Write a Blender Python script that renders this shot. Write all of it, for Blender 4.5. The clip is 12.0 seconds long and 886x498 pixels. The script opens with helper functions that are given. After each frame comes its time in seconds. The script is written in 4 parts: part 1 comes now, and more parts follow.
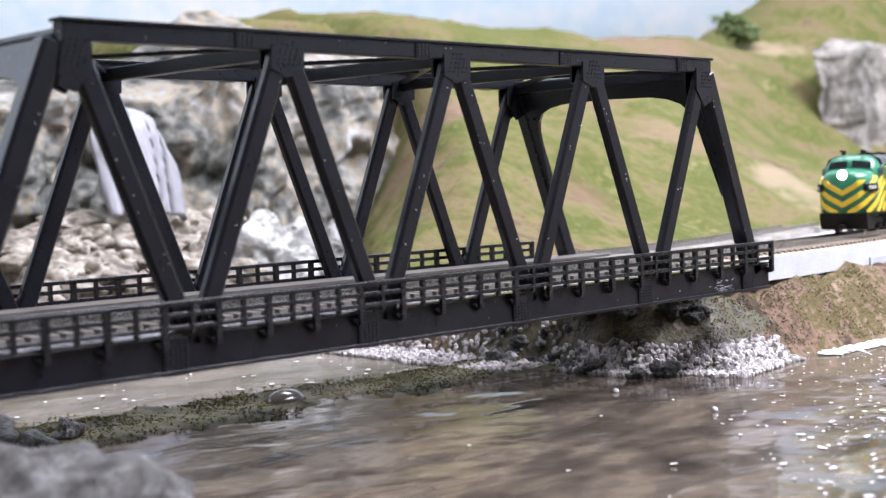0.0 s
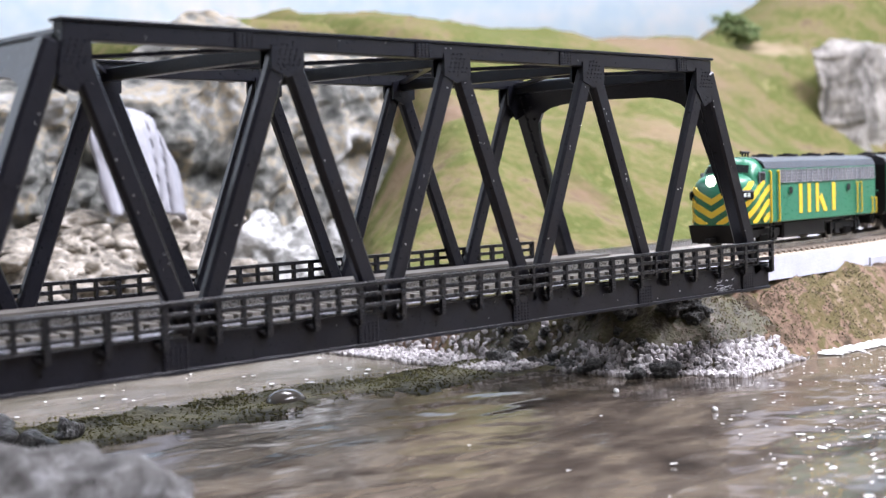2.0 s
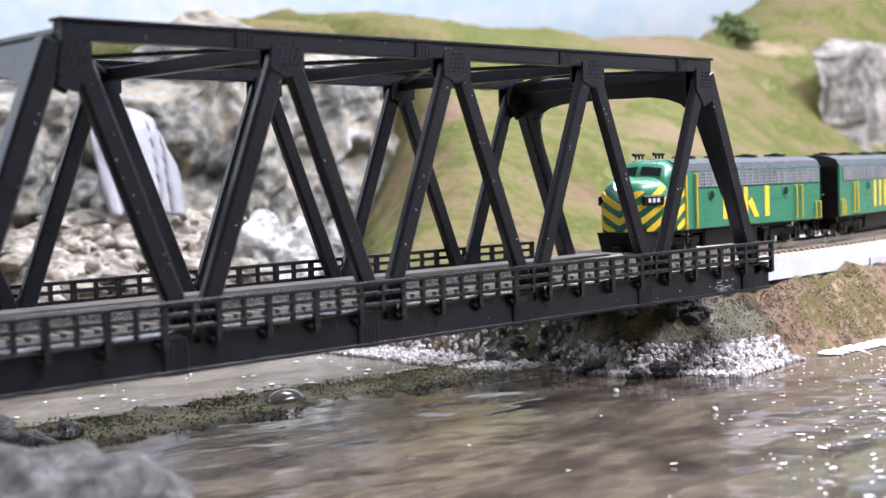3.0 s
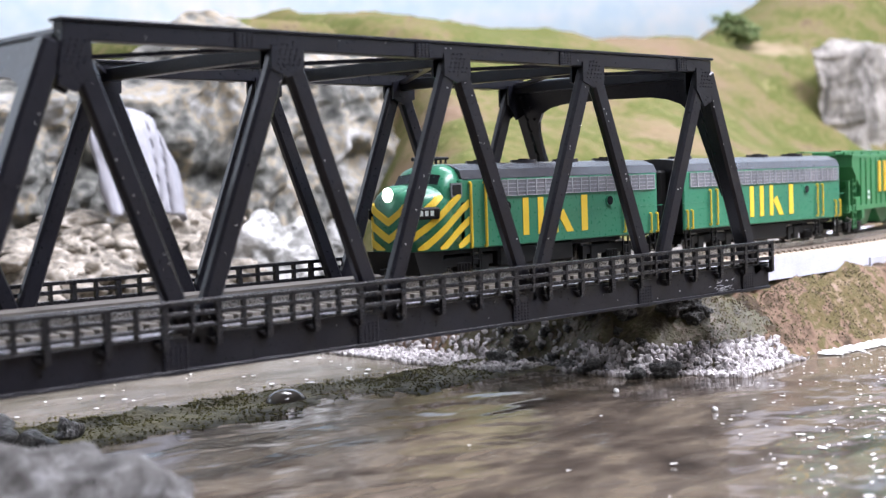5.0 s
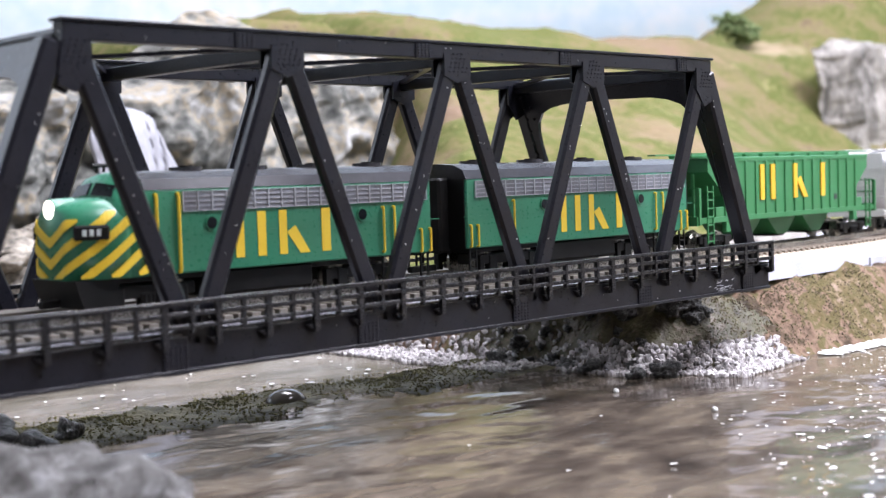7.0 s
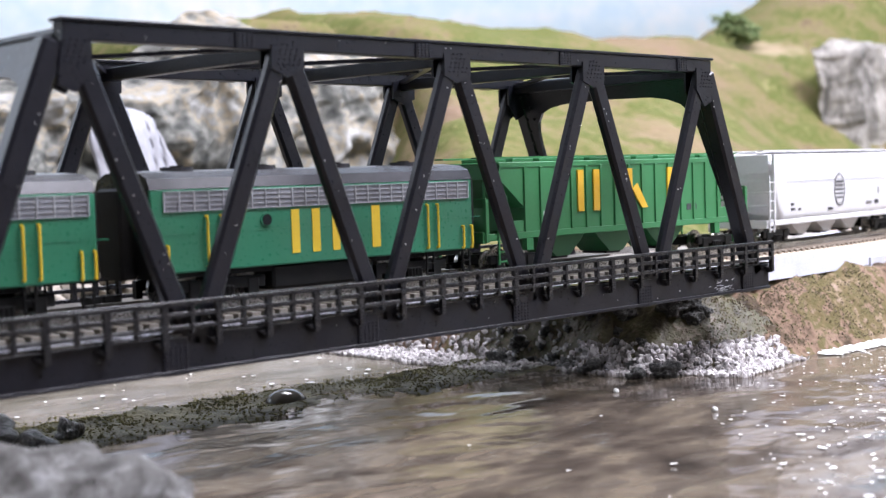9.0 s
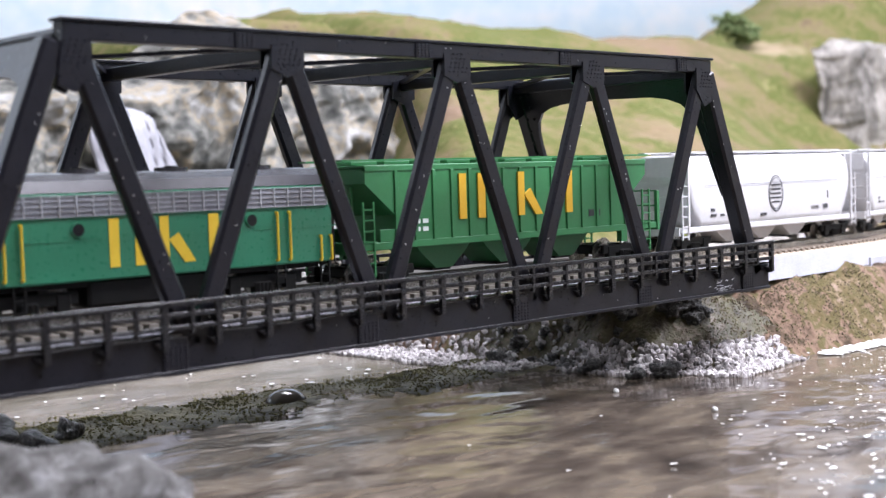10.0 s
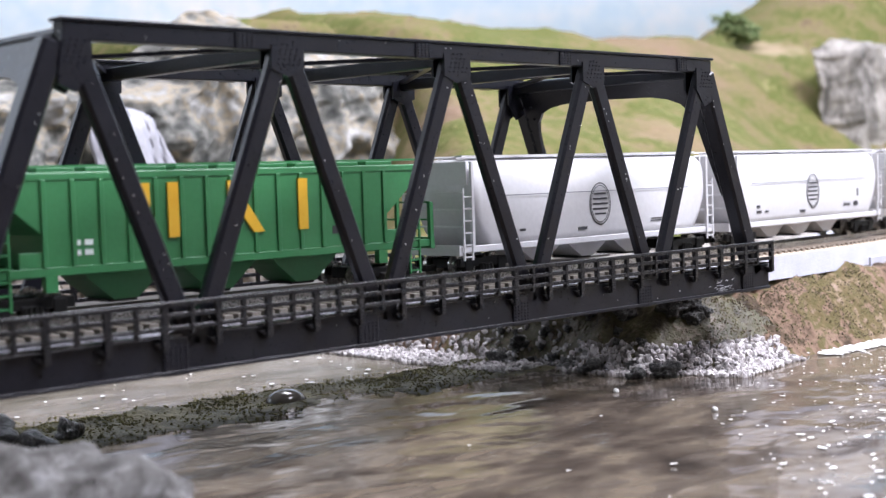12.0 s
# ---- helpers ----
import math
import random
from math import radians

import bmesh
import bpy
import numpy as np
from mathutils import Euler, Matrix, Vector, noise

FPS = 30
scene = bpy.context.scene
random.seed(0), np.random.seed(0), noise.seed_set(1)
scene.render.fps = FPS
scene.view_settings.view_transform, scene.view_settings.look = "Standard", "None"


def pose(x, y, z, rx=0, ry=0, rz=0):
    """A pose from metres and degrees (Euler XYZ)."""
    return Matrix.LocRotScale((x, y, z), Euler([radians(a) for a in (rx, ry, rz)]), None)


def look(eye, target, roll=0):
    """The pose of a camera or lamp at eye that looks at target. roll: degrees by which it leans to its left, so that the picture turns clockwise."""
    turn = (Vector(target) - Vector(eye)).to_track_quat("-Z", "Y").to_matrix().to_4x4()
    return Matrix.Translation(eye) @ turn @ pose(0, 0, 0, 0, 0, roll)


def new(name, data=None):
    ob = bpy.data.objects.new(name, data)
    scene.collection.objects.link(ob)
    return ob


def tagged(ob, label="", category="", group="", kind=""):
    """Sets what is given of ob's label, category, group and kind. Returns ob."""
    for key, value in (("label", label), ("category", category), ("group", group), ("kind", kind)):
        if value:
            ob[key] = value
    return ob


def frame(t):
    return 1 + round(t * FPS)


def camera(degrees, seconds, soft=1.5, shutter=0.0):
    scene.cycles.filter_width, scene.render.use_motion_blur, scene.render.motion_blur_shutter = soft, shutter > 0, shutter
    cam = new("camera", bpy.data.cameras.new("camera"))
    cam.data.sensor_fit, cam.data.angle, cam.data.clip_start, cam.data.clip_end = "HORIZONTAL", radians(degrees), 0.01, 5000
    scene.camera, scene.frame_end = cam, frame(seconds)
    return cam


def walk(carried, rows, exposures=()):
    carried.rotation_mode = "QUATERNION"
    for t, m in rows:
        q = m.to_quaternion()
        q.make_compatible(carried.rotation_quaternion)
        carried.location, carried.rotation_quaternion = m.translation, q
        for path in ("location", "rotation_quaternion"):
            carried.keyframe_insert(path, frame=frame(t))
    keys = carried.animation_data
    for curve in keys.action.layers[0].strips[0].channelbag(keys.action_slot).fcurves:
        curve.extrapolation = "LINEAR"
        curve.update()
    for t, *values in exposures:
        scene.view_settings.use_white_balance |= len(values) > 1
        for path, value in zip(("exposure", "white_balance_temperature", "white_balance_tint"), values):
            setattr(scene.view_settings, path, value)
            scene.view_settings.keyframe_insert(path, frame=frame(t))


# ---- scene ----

# camera: stands still beside the water, a hand's width above it
cam = camera(35.98, 12.0, soft=1.35)
cam.data.dof.use_dof, cam.data.dof.focus_distance, cam.data.dof.aperture_fstop = True, 0.34, 28
EYE = Vector((-0.20171, -0.23438, 0.03267))
YAW, PITCH, ROLL = 0.77392, -0.05295, -1.855
AIM = EYE + Vector((math.sin(YAW) * math.cos(PITCH), math.cos(YAW) * math.cos(PITCH), math.sin(PITCH)))
walk(cam, [(0.0, look(EYE, AIM, ROLL)), (12.0, look(EYE, AIM, ROLL))], exposures=[(0.0, 0.0), (2.5, 0.06), (5.0, 0.10), (7.0, 0.17), (9.5, 0.10), (12.0, 0.0)])

# light: assumed layout room, three unseen lamps (two high, one low), walls that bounce
world = bpy.data.worlds.new("room_air")
scene.world = world
world.use_nodes = True
world.node_tree.nodes["Background"].inputs[0].default_value = (0.9, 0.95, 1.0, 1)
world.node_tree.nodes["Background"].inputs[1].default_value = 0.25


def unseen_lamp(x, y, z, sx, sy, watts, colour):
    light = bpy.data.lights.new("unseen_lamp", "AREA")
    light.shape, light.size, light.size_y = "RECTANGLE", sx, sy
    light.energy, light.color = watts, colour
    ob = new("unseen_lamp", light)
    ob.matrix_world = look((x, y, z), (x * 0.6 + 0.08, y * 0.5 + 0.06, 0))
    return tagged(ob, "unseen whitish area lamp that lights the layout", "lamp")


# two high lamps, assumed and out of view
unseen_lamp(0.55, 0.15, 1.15, 1.2, 0.3, 22.5, (0.88, 0.875, 1.0))
unseen_lamp(0.46, -0.62, 1.15, 1.2, 0.3, 55.0, (0.88, 0.875, 1.0))
# low lamp added out of view for sheen on the slanting bridge faces
unseen_lamp(-0.62, 1.06, 0.60, 0.34, 0.3, 1.7, (0.80, 0.86, 1.0))

# ---- materials ----


def mat(name, a, b, scale=400.0, rough=0.6, metal=0.0, bump=0.0, fine=4.0, spec=0.5, rvar=0.1, coarse=0.25):
    """Two colours mixed by noise at two scales, with relief and uneven gloss."""
    m = bpy.data.materials.new(name)
    m.use_nodes = True
    nt = m.node_tree
    n, l = nt.nodes, nt.links
    bs = n["Principled BSDF"]
    tc = n.new("ShaderNodeTexCoord")
    n1, n2 = n.new("ShaderNodeTexNoise"), n.new("ShaderNodeTexNoise")
    n1.inputs["Scale"].default_value, n1.inputs["Detail"].default_value = scale * coarse, 6
    n2.inputs["Scale"].default_value, n2.inputs["Detail"].default_value = scale * fine, 4
    for q in (n1, n2):
        l.new(tc.outputs["Object"], q.inputs["Vector"])
    mix = n.new("ShaderNodeMix")
    mix.data_type = "FLOAT"
    mix.inputs[0].default_value = 0.4
    l.new(n1.outputs["Fac"], mix.inputs[2])
    l.new(n2.outputs["Fac"], mix.inputs[3])
    ramp = n.new("ShaderNodeValToRGB")
    ramp.color_ramp.elements[0].position, ramp.color_ramp.elements[1].position = 0.35, 0.65
    ramp.color_ramp.elements[0].color, ramp.color_ramp.elements[1].color = (*a, 1), (*b, 1)
    l.new(mix.outputs[0], ramp.inputs[0])
    l.new(ramp.outputs[0], bs.inputs["Base Color"])
    mr = n.new("ShaderNodeMapRange")
    mr.inputs[3].default_value, mr.inputs[4].default_value = max(0.02, rough - rvar), min(1, rough + rvar)
    l.new(n2.outputs["Fac"], mr.inputs[0])
    l.new(mr.outputs[0], bs.inputs["Roughness"])
    bs.inputs["Metallic"].default_value = metal
    bs.inputs["Specular IOR Level"].default_value = spec
    if bump:
        bp = n.new("ShaderNodeBump")
        bp.inputs["Distance"].default_value = bump
        bp.inputs["Strength"].default_value = 1.0
        l.new(mix.outputs[0], bp.inputs["Height"])
        l.new(bp.outputs[0], bs.inputs["Normal"])
    return m


def banded(name, stops, scale, rough, bump, detail=8.0, distort=0.0, stretch=(1, 1, 1), spec=0.4, fine=6.0):
    """Natural ground or rock: several colours along one noise, a second fine noise for grain."""
    m = bpy.data.materials.new(name)
    m.use_nodes = True
    nt = m.node_tree
    n, l = nt.nodes, nt.links
    bs = n["Principled BSDF"]
    tc, mp = n.new("ShaderNodeTexCoord"), n.new("ShaderNodeMapping")
    mp.inputs["Scale"].default_value = stretch
    l.new(tc.outputs["Object"], mp.inputs["Vector"])
    a, b = n.new("ShaderNodeTexNoise"), n.new("ShaderNodeTexNoise")
    a.inputs["Scale"].default_value, a.inputs["Detail"].default_value = scale, detail
    a.inputs["Distortion"].default_value = distort
    b.inputs["Scale"].default_value, b.inputs["Detail"].default_value = scale * fine, 6
    for q in (a, b):
        l.new(mp.outputs[0], q.inputs["Vector"])
    mix = n.new("ShaderNodeMix")
    mix.data_type = "FLOAT"
    mix.inputs[0].default_value = 0.35
    l.new(a.outputs["Fac"], mix.inputs[2])
    l.new(b.outputs["Fac"], mix.inputs[3])
    ramp = n.new("ShaderNodeValToRGB")
    els = ramp.color_ramp.elements
    els[0].position, els[0].color = stops[0][0], (*stops[0][1], 1)
    els[1].position, els[1].color = stops[-1][0], (*stops[-1][1], 1)
    for pos, c in stops[1:-1]:
        els.new(pos).color = (*c, 1)
    l.new(mix.outputs[0], ramp.inputs[0])
    l.new(ramp.outputs[0], bs.inputs["Base Color"])
    bs.inputs["Roughness"].default_value = rough
    bs.inputs["Specular IOR Level"].default_value = spec
    bp = n.new("ShaderNodeBump")
    bp.inputs["Distance"].default_value = bump
    l.new(mix.outputs[0], bp.inputs["Height"])
    l.new(bp.outputs[0], bs.inputs["Normal"])
    return m


BLACK = mat("black_bridge_plastic", (0.005, 0.005, 0.008), (0.010, 0.0105, 0.015), 400, 0.30, 0, 0.00005, spec=0.30, rvar=0.08)
RAILBLACK = mat("black_railing_plastic", (0.006, 0.006, 0.0072), (0.012, 0.012, 0.0144), 900, 0.28, 0, 0.00002, spec=0.42)
SHINY = mat("shiny_black_plastic", (0.012, 0.012, 0.014), (0.02, 0.02, 0.024), 900, 0.13, spec=0.8, rvar=0.04)
GREEN = mat("loco_green_paint", (0.026, 0.175, 0.095), (0.036, 0.20, 0.112), 300, 0.30, 0, 0.00001)
HGREEN = mat("hopper_green_paint", (0.0312, 0.165, 0.05625), (0.0416, 0.2, 0.0725), 300, 0.42, 0, 0.00001)
YELLOW = mat("yellow_paint", (0.75, 0.5, 0.03), (0.82, 0.58, 0.05), 600, 0.45)
ORANGE = mat("faded_gold_paint", (0.72, 0.40, 0.02), (0.78, 0.48, 0.04), 600, 0.5)
ROOF = mat("dark_grey_roof_paint", (0.026, 0.026, 0.030), (0.040, 0.040, 0.046), 120, 0.26, rvar=0.03)
DARK = mat("black_running_gear", (0.0048, 0.0048, 0.0048), (0.012, 0.0114, 0.0108), 700, 0.5, spec=0.22)
STEEL = mat("worn_steel", (0.35, 0.34, 0.33), (0.5, 0.49, 0.47), 700, 0.28, 1.0)
GRILLE = mat("silver_grille", (0.13, 0.135, 0.15), (0.23, 0.235, 0.26), 500, 0.4, 0.1)
WALK = mat("grey_walkway", (0.075, 0.0675, 0.06), (0.12, 0.1087, 0.09375), 700, 0.65)
SILVER = mat("silver_paint", (0.36, 0.37, 0.40), (0.50, 0.51, 0.54), 500, 0.35, 0.2)
WHITE = mat("white_car_paint", (0.58, 0.575, 0.585), (0.66, 0.655, 0.665), 200, 0.38)
MARK = mat("black_stencil_paint", (0.03, 0.03, 0.035), (0.05, 0.05, 0.055), 500, 0.6)
PALE = mat("white_stencil_paint", (0.7, 0.78, 0.75), (0.8, 0.85, 0.82), 500, 0.6)
FOAM = mat("white_foam_board", (0.44, 0.45, 0.52), (0.54, 0.55, 0.60), 350, 0.8, 0, 0.00025)
BALLAST = mat("tan_ballast", (0.34, 0.28, 0.21), (0.52, 0.45, 0.36), 1500, 0.9, 0, 0.0003)
TIE = mat("brown_tie_plastic", (0.15, 0.12, 0.092), (0.25, 0.205, 0.16), 700, 0.7)
DARKTIE = mat("dark_brown_tie_plastic", (0.075, 0.065, 0.0525), (0.145, 0.1275, 0.1025), 700, 0.5)
GLASS = mat("dark_window_glass", (0.01, 0.012, 0.014), (0.02, 0.022, 0.025), 200, 0.10, spec=0.22)
SKY = banded("painted_sky", [(0.32, (0.55, 0.76, 0.95)), (0.48, (0.72, 0.86, 0.97)), (0.62, (0.9, 0.93, 0.97))], 6, 0.9, 0.0005)
PLY = mat("plywood", (0.36, 0.26, 0.16), (0.46, 0.34, 0.22), 40, 0.7)
WALLP = mat("plain_wall_paint", (0.6, 0.6, 0.58), (0.66, 0.66, 0.64), 5, 0.9)
GRASS = banded("dyed_grass_ground", [(0.34, (0.0996, 0.0714, 0.048)), (0.42, (0.1577, 0.126, 0.068)), (0.47, (0.1369, 0.1218, 0.052)), (0.52, (0.1037, 0.1075, 0.036)), (0.58, (0.07885, 0.09408, 0.0256)), (0.63, (0.1452, 0.1386, 0.056)), (0.7, (0.2158, 0.1848, 0.096))], 22, 0.95, 0.003, distort=0.4, spec=0.1, fine=9, detail=8)


def patched(m, spots):
    """Ragged patches of bare earth on a ground material: place, reach and colour of each."""
    n, l = m.node_tree.nodes, m.node_tree.links
    bs, tc = n["Principled BSDF"], n.new("ShaderNodeTexCoord")
    rag = n.new("ShaderNodeTexNoise")
    rag.inputs["Scale"].default_value, rag.inputs["Detail"].default_value = 45, 6
    l.new(tc.outputs["Object"], rag.inputs["Vector"])
    colour = bs.inputs["Base Color"].links[0].from_socket
    for place, reach, c in spots:
        far = n.new("ShaderNodeVectorMath")
        far.operation = "DISTANCE"
        far.inputs[1].default_value = place
        l.new(tc.outputs["Object"], far.inputs[0])
        add = n.new("ShaderNodeMath")
        add.operation = "MULTIPLY_ADD"
        add.inputs[1].default_value = reach * 3.4
        l.new(rag.outputs["Fac"], add.inputs[0])
        l.new(far.outputs["Value"], add.inputs[2])
        edge = n.new("ShaderNodeMapRange")
        edge.inputs[1].default_value, edge.inputs[2].default_value = reach * 2.0, reach * 3.1
        edge.inputs[3].default_value, edge.inputs[4].default_value = 0.72, 0.0
        l.new(add.outputs[0], edge.inputs[0])
        mix = n.new("ShaderNodeMix")
        mix.data_type = "RGBA"
        l.new(edge.outputs[0], mix.inputs[0])
        l.new(colour, mix.inputs[6])
        mix.inputs[7].default_value = (*c, 1)
        colour = mix.outputs[2]
    l.new(colour, bs.inputs["Base Color"])


patched(GRASS, [((0.262, 0.150, 0.024), 0.014, (0.15, 0.098, 0.068)), ((0.245, 0.243, 0.037), 0.026, (0.19, 0.135, 0.09)), ((0.27, 0.24, 0.075), 0.020, (0.17, 0.115, 0.085)),
                ((0.384, 0.200, 0.053), 0.024, (0.21, 0.15, 0.10)), ((0.665, 0.425, 0.133), 0.085, (0.19, 0.13, 0.09)), ((0.42, 0.143, 0.022), 0.026, (0.29, 0.225, 0.16)), ((0.87, 0.43, 0.137), 0.020, (0.33, 0.26, 0.18))])
BANK = banded("earth_bank", [(0.36, (0.02376, 0.01568, 0.01045)), (0.43, (0.0648, 0.04508, 0.0285)), (0.48, (0.1458, 0.09604, 0.0665)), (0.52, (0.1998, 0.1323, 0.095)), (0.56, (0.0918, 0.0784, 0.0304)), (0.61, (0.1296, 0.098, 0.0475)), (0.68, (0.27, 0.196, 0.1472))], 34, 0.9, 0.0028, fine=9, spec=0.2, distort=0.6)
ROCK = banded("grey_cast_rock", [(0.36, (0.02816, 0.02942, 0.02771)), (0.43, (0.09388, 0.0949, 0.08413)), (0.49, (0.1783, 0.1756, 0.1583)), (0.53, (0.2816, 0.2372, 0.1682)), (0.565, (0.2252, 0.223, 0.2079)), (0.62, (0.3379, 0.3321, 0.3168)), (0.72, (0.4881, 0.4839, 0.4751))], 34, 0.75, 0.004, detail=10, distort=0.8, fine=5)
TANROCK = banded("tan_boulder", [(0.36, (0.05336, 0.04644, 0.03688)), (0.45, (0.1601, 0.1426, 0.1173)), (0.54, (0.2881, 0.2538, 0.2068)), (0.66, (0.4909, 0.459, 0.4135))], 1.5, 0.7, 0.0012, detail=7, distort=0.4, fine=4)
SLATE = banded("grey_bark_rock", [(0.36, (0.06048, 0.05712, 0.04985)), (0.46, (0.1814, 0.168, 0.1528)), (0.55, (0.2765, 0.2562, 0.2292)), (0.66, (0.3802, 0.3528, 0.3216))], 70, 0.9, 0.004, stretch=(1, 1, 0.3), distort=0.6)
# wet earth, darkened further to hold the shade under the bridge
WET_SHADED_EARTH = banded("wet_earth_with_shade", [(0.35, (0.016, 0.012, 0.007)), (0.45, (0.055, 0.043, 0.024)), (0.53, (0.062, 0.058, 0.024)), (0.6, (0.12, 0.095, 0.065)), (0.68, (0.19, 0.155, 0.12))], 120, 0.5, 0.0014, distort=0.5)
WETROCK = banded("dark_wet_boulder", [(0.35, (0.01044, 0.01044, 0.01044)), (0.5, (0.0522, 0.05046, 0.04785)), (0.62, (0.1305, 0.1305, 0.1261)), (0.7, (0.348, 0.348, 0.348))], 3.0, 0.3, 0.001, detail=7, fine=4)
WETGLOSS = mat("wet_brown_stone", (0.045, 0.0396, 0.03375), (0.09, 0.081, 0.06975), 300, 0.12)
PALESTONE = banded("pale_grey_cast_rock", [(0.36, (0.05635, 0.05635, 0.05232)), (0.44, (0.2093, 0.2093, 0.1972)), (0.52, (0.3703, 0.3703, 0.3582)), (0.66, (0.5956, 0.5956, 0.5876))], 2.2, 0.7, 0.003, detail=8, distort=0.6, fine=4, stretch=(1, 1, 1.8))
NEARSTONE = banded("light_grey_plaster_rock", [(0.38, (0.0357, 0.03332, 0.03094)), (0.46, (0.0833, 0.07973, 0.07497)), (0.55, (0.1309, 0.1273, 0.1226)), (0.66, (0.2975, 0.2975, 0.2975))], 7.0, 0.75, 0.003, detail=9, fine=8)
MOSS = banded("wet_moss", [(0.34, (0.01488, 0.01462, 0.00558)), (0.46, (0.04462, 0.04141, 0.01628)), (0.56, (0.0833, 0.0743, 0.03488)), (0.7, (0.1368, 0.1218, 0.06742))], 150, 0.6, 0.0014, spec=0.25, distort=0.5)
MOSSTUFT = mat("dark_moss", (0.04, 0.04, 0.014), (0.14, 0.13, 0.04), 900, 0.9)
FALLS = banded("white_falling_water", [(0.34, (0.165, 0.165, 0.1836)), (0.5, (0.2772, 0.2772, 0.306)), (0.64, (0.396, 0.3894, 0.4284))], 75, 0.4, 0.0006, stretch=(1, 1, 0.07), detail=5)
# white of the froth, and of the grains that stand for water glints
FROTH_GLINT = mat("white_froth_and_glint", (0.75, 0.75, 0.74), (0.88, 0.88, 0.87), 600, 0.45, 0, 0.0003)
LAMPW = bpy.data.materials.new("lit_headlight")
LAMPW.use_nodes = True
LAMPW.node_tree.nodes["Principled BSDF"].inputs["Emission Color"].default_value = (1, 0.93, 0.8, 1)
LAMPW.node_tree.nodes["Principled BSDF"].inputs["Emission Strength"].default_value = 6


def grains(name, stops, rough):
    """Loose grains, each of its own shade."""
    m = bpy.data.materials.new(name)
    m.use_nodes = True
    n, l = m.node_tree.nodes, m.node_tree.links
    geo, ramp = n.new("ShaderNodeNewGeometry"), n.new("ShaderNodeValToRGB")
    els = ramp.color_ramp.elements
    els[0].position, els[0].color = stops[0][0], (*stops[0][1], 1)
    els[1].position, els[1].color = stops[-1][0], (*stops[-1][1], 1)
    for pos, c in stops[1:-1]:
        els.new(pos).color = (*c, 1)
    l.new(geo.outputs["Random Per Island"], ramp.inputs[0])
    l.new(ramp.outputs[0], n["Principled BSDF"].inputs["Base Color"])
    n["Principled BSDF"].inputs["Roughness"].default_value = rough
    return m


PEBBLE = grains("white_gravel", [(0.0, (0.122, 0.1121, 0.1062)), (0.35, (0.3172, 0.295, 0.295)), (1.0, (0.6344, 0.6018, 0.6018))], 0.7)
EARTHTUFT = grains("earth_and_moss_tufts", [(0.0, (0.075, 0.056, 0.036)), (0.35, (0.13, 0.098, 0.068)), (0.6, (0.095, 0.09, 0.036)), (0.9, (0.13, 0.12, 0.055)), (1.0, (0.19, 0.15, 0.12))], 0.95)
BUSHLEAF = grains("dark_green_foam", [(0.0, (0.06, 0.09, 0.035)), (0.6, (0.12, 0.17, 0.06)), (1.0, (0.22, 0.26, 0.12))], 0.9)


def water_material(name, stops, rough=0.10, swell=0.0026):
    m = banded(name, stops, 13, rough, 0.0, distort=1.3, stretch=(1.0, 2.2, 1), spec=0.24, fine=5)
    nt = m.node_tree
    n, l = nt.nodes, nt.links
    tc, mp = n.new("ShaderNodeTexCoord"), n.new("ShaderNodeMapping")
    mp.inputs["Scale"].default_value = (1, 1.5, 1)
    l.new(tc.outputs["Object"], mp.inputs["Vector"])
    w = n.new("ShaderNodeTexNoise")
    w.inputs["Scale"].default_value, w.inputs["Detail"].default_value = 20, 3.0
    l.new(mp.outputs[0], w.inputs["Vector"])
    bp = n.new("ShaderNodeBump")
    bp.inputs["Distance"].default_value = swell
    l.new(w.outputs["Fac"], bp.inputs["Height"])
    l.new(bp.outputs[0], n["Principled BSDF"].inputs["Normal"])
    return m


WATER = water_material("murky_resin_water", [(0.34, (0.0282, 0.0235, 0.01974)), (0.44, (0.0705, 0.0564, 0.04512)), (0.50, (0.1081, 0.08836, 0.06862)), (0.515, (0.141, 0.1147, 0.0846)), (0.545, (0.1316, 0.1062, 0.0799)), (0.56, (0.09212, 0.0752, 0.05828)), (0.62, (0.1316, 0.1081, 0.0846)), (0.68, (0.2538, 0.2115, 0.1645))])
SHALLOWS = water_material("pale_shallow_resin_water", [(0.36, (0.06, 0.055, 0.04)), (0.46, (0.125, 0.112, 0.088)), (0.54, (0.165, 0.145, 0.12)), (0.66, (0.26, 0.235, 0.205))], 0.2, 0.0016)

# ---- mesh helpers ----


def finish(bm, name, material, smooth=False):
    me = bpy.data.meshes.new(name)
    bmesh.ops.recalc_face_normals(bm, faces=bm.faces)
    bm.to_mesh(me)
    bm.free()
    me.materials.append(material)
    if smooth:
        for f in me.polygons:
            f.use_smooth = True
    return me


def part(name, bm, material, parent=None, label="", smooth=False, m=None):
    ob = new(name, finish(bm, name, material, smooth))
    if parent is not None:
        ob.parent = parent
    if m is not None:
        ob.matrix_basis = m
    if label:
        tagged(ob, label)
    return ob


def empty(name, label, category, group="", m=None):
    ob = new(name)
    ob.empty_display_size = 0.01
    if m is not None:
        ob.matrix_basis = m
    return tagged(ob, label, category, group)


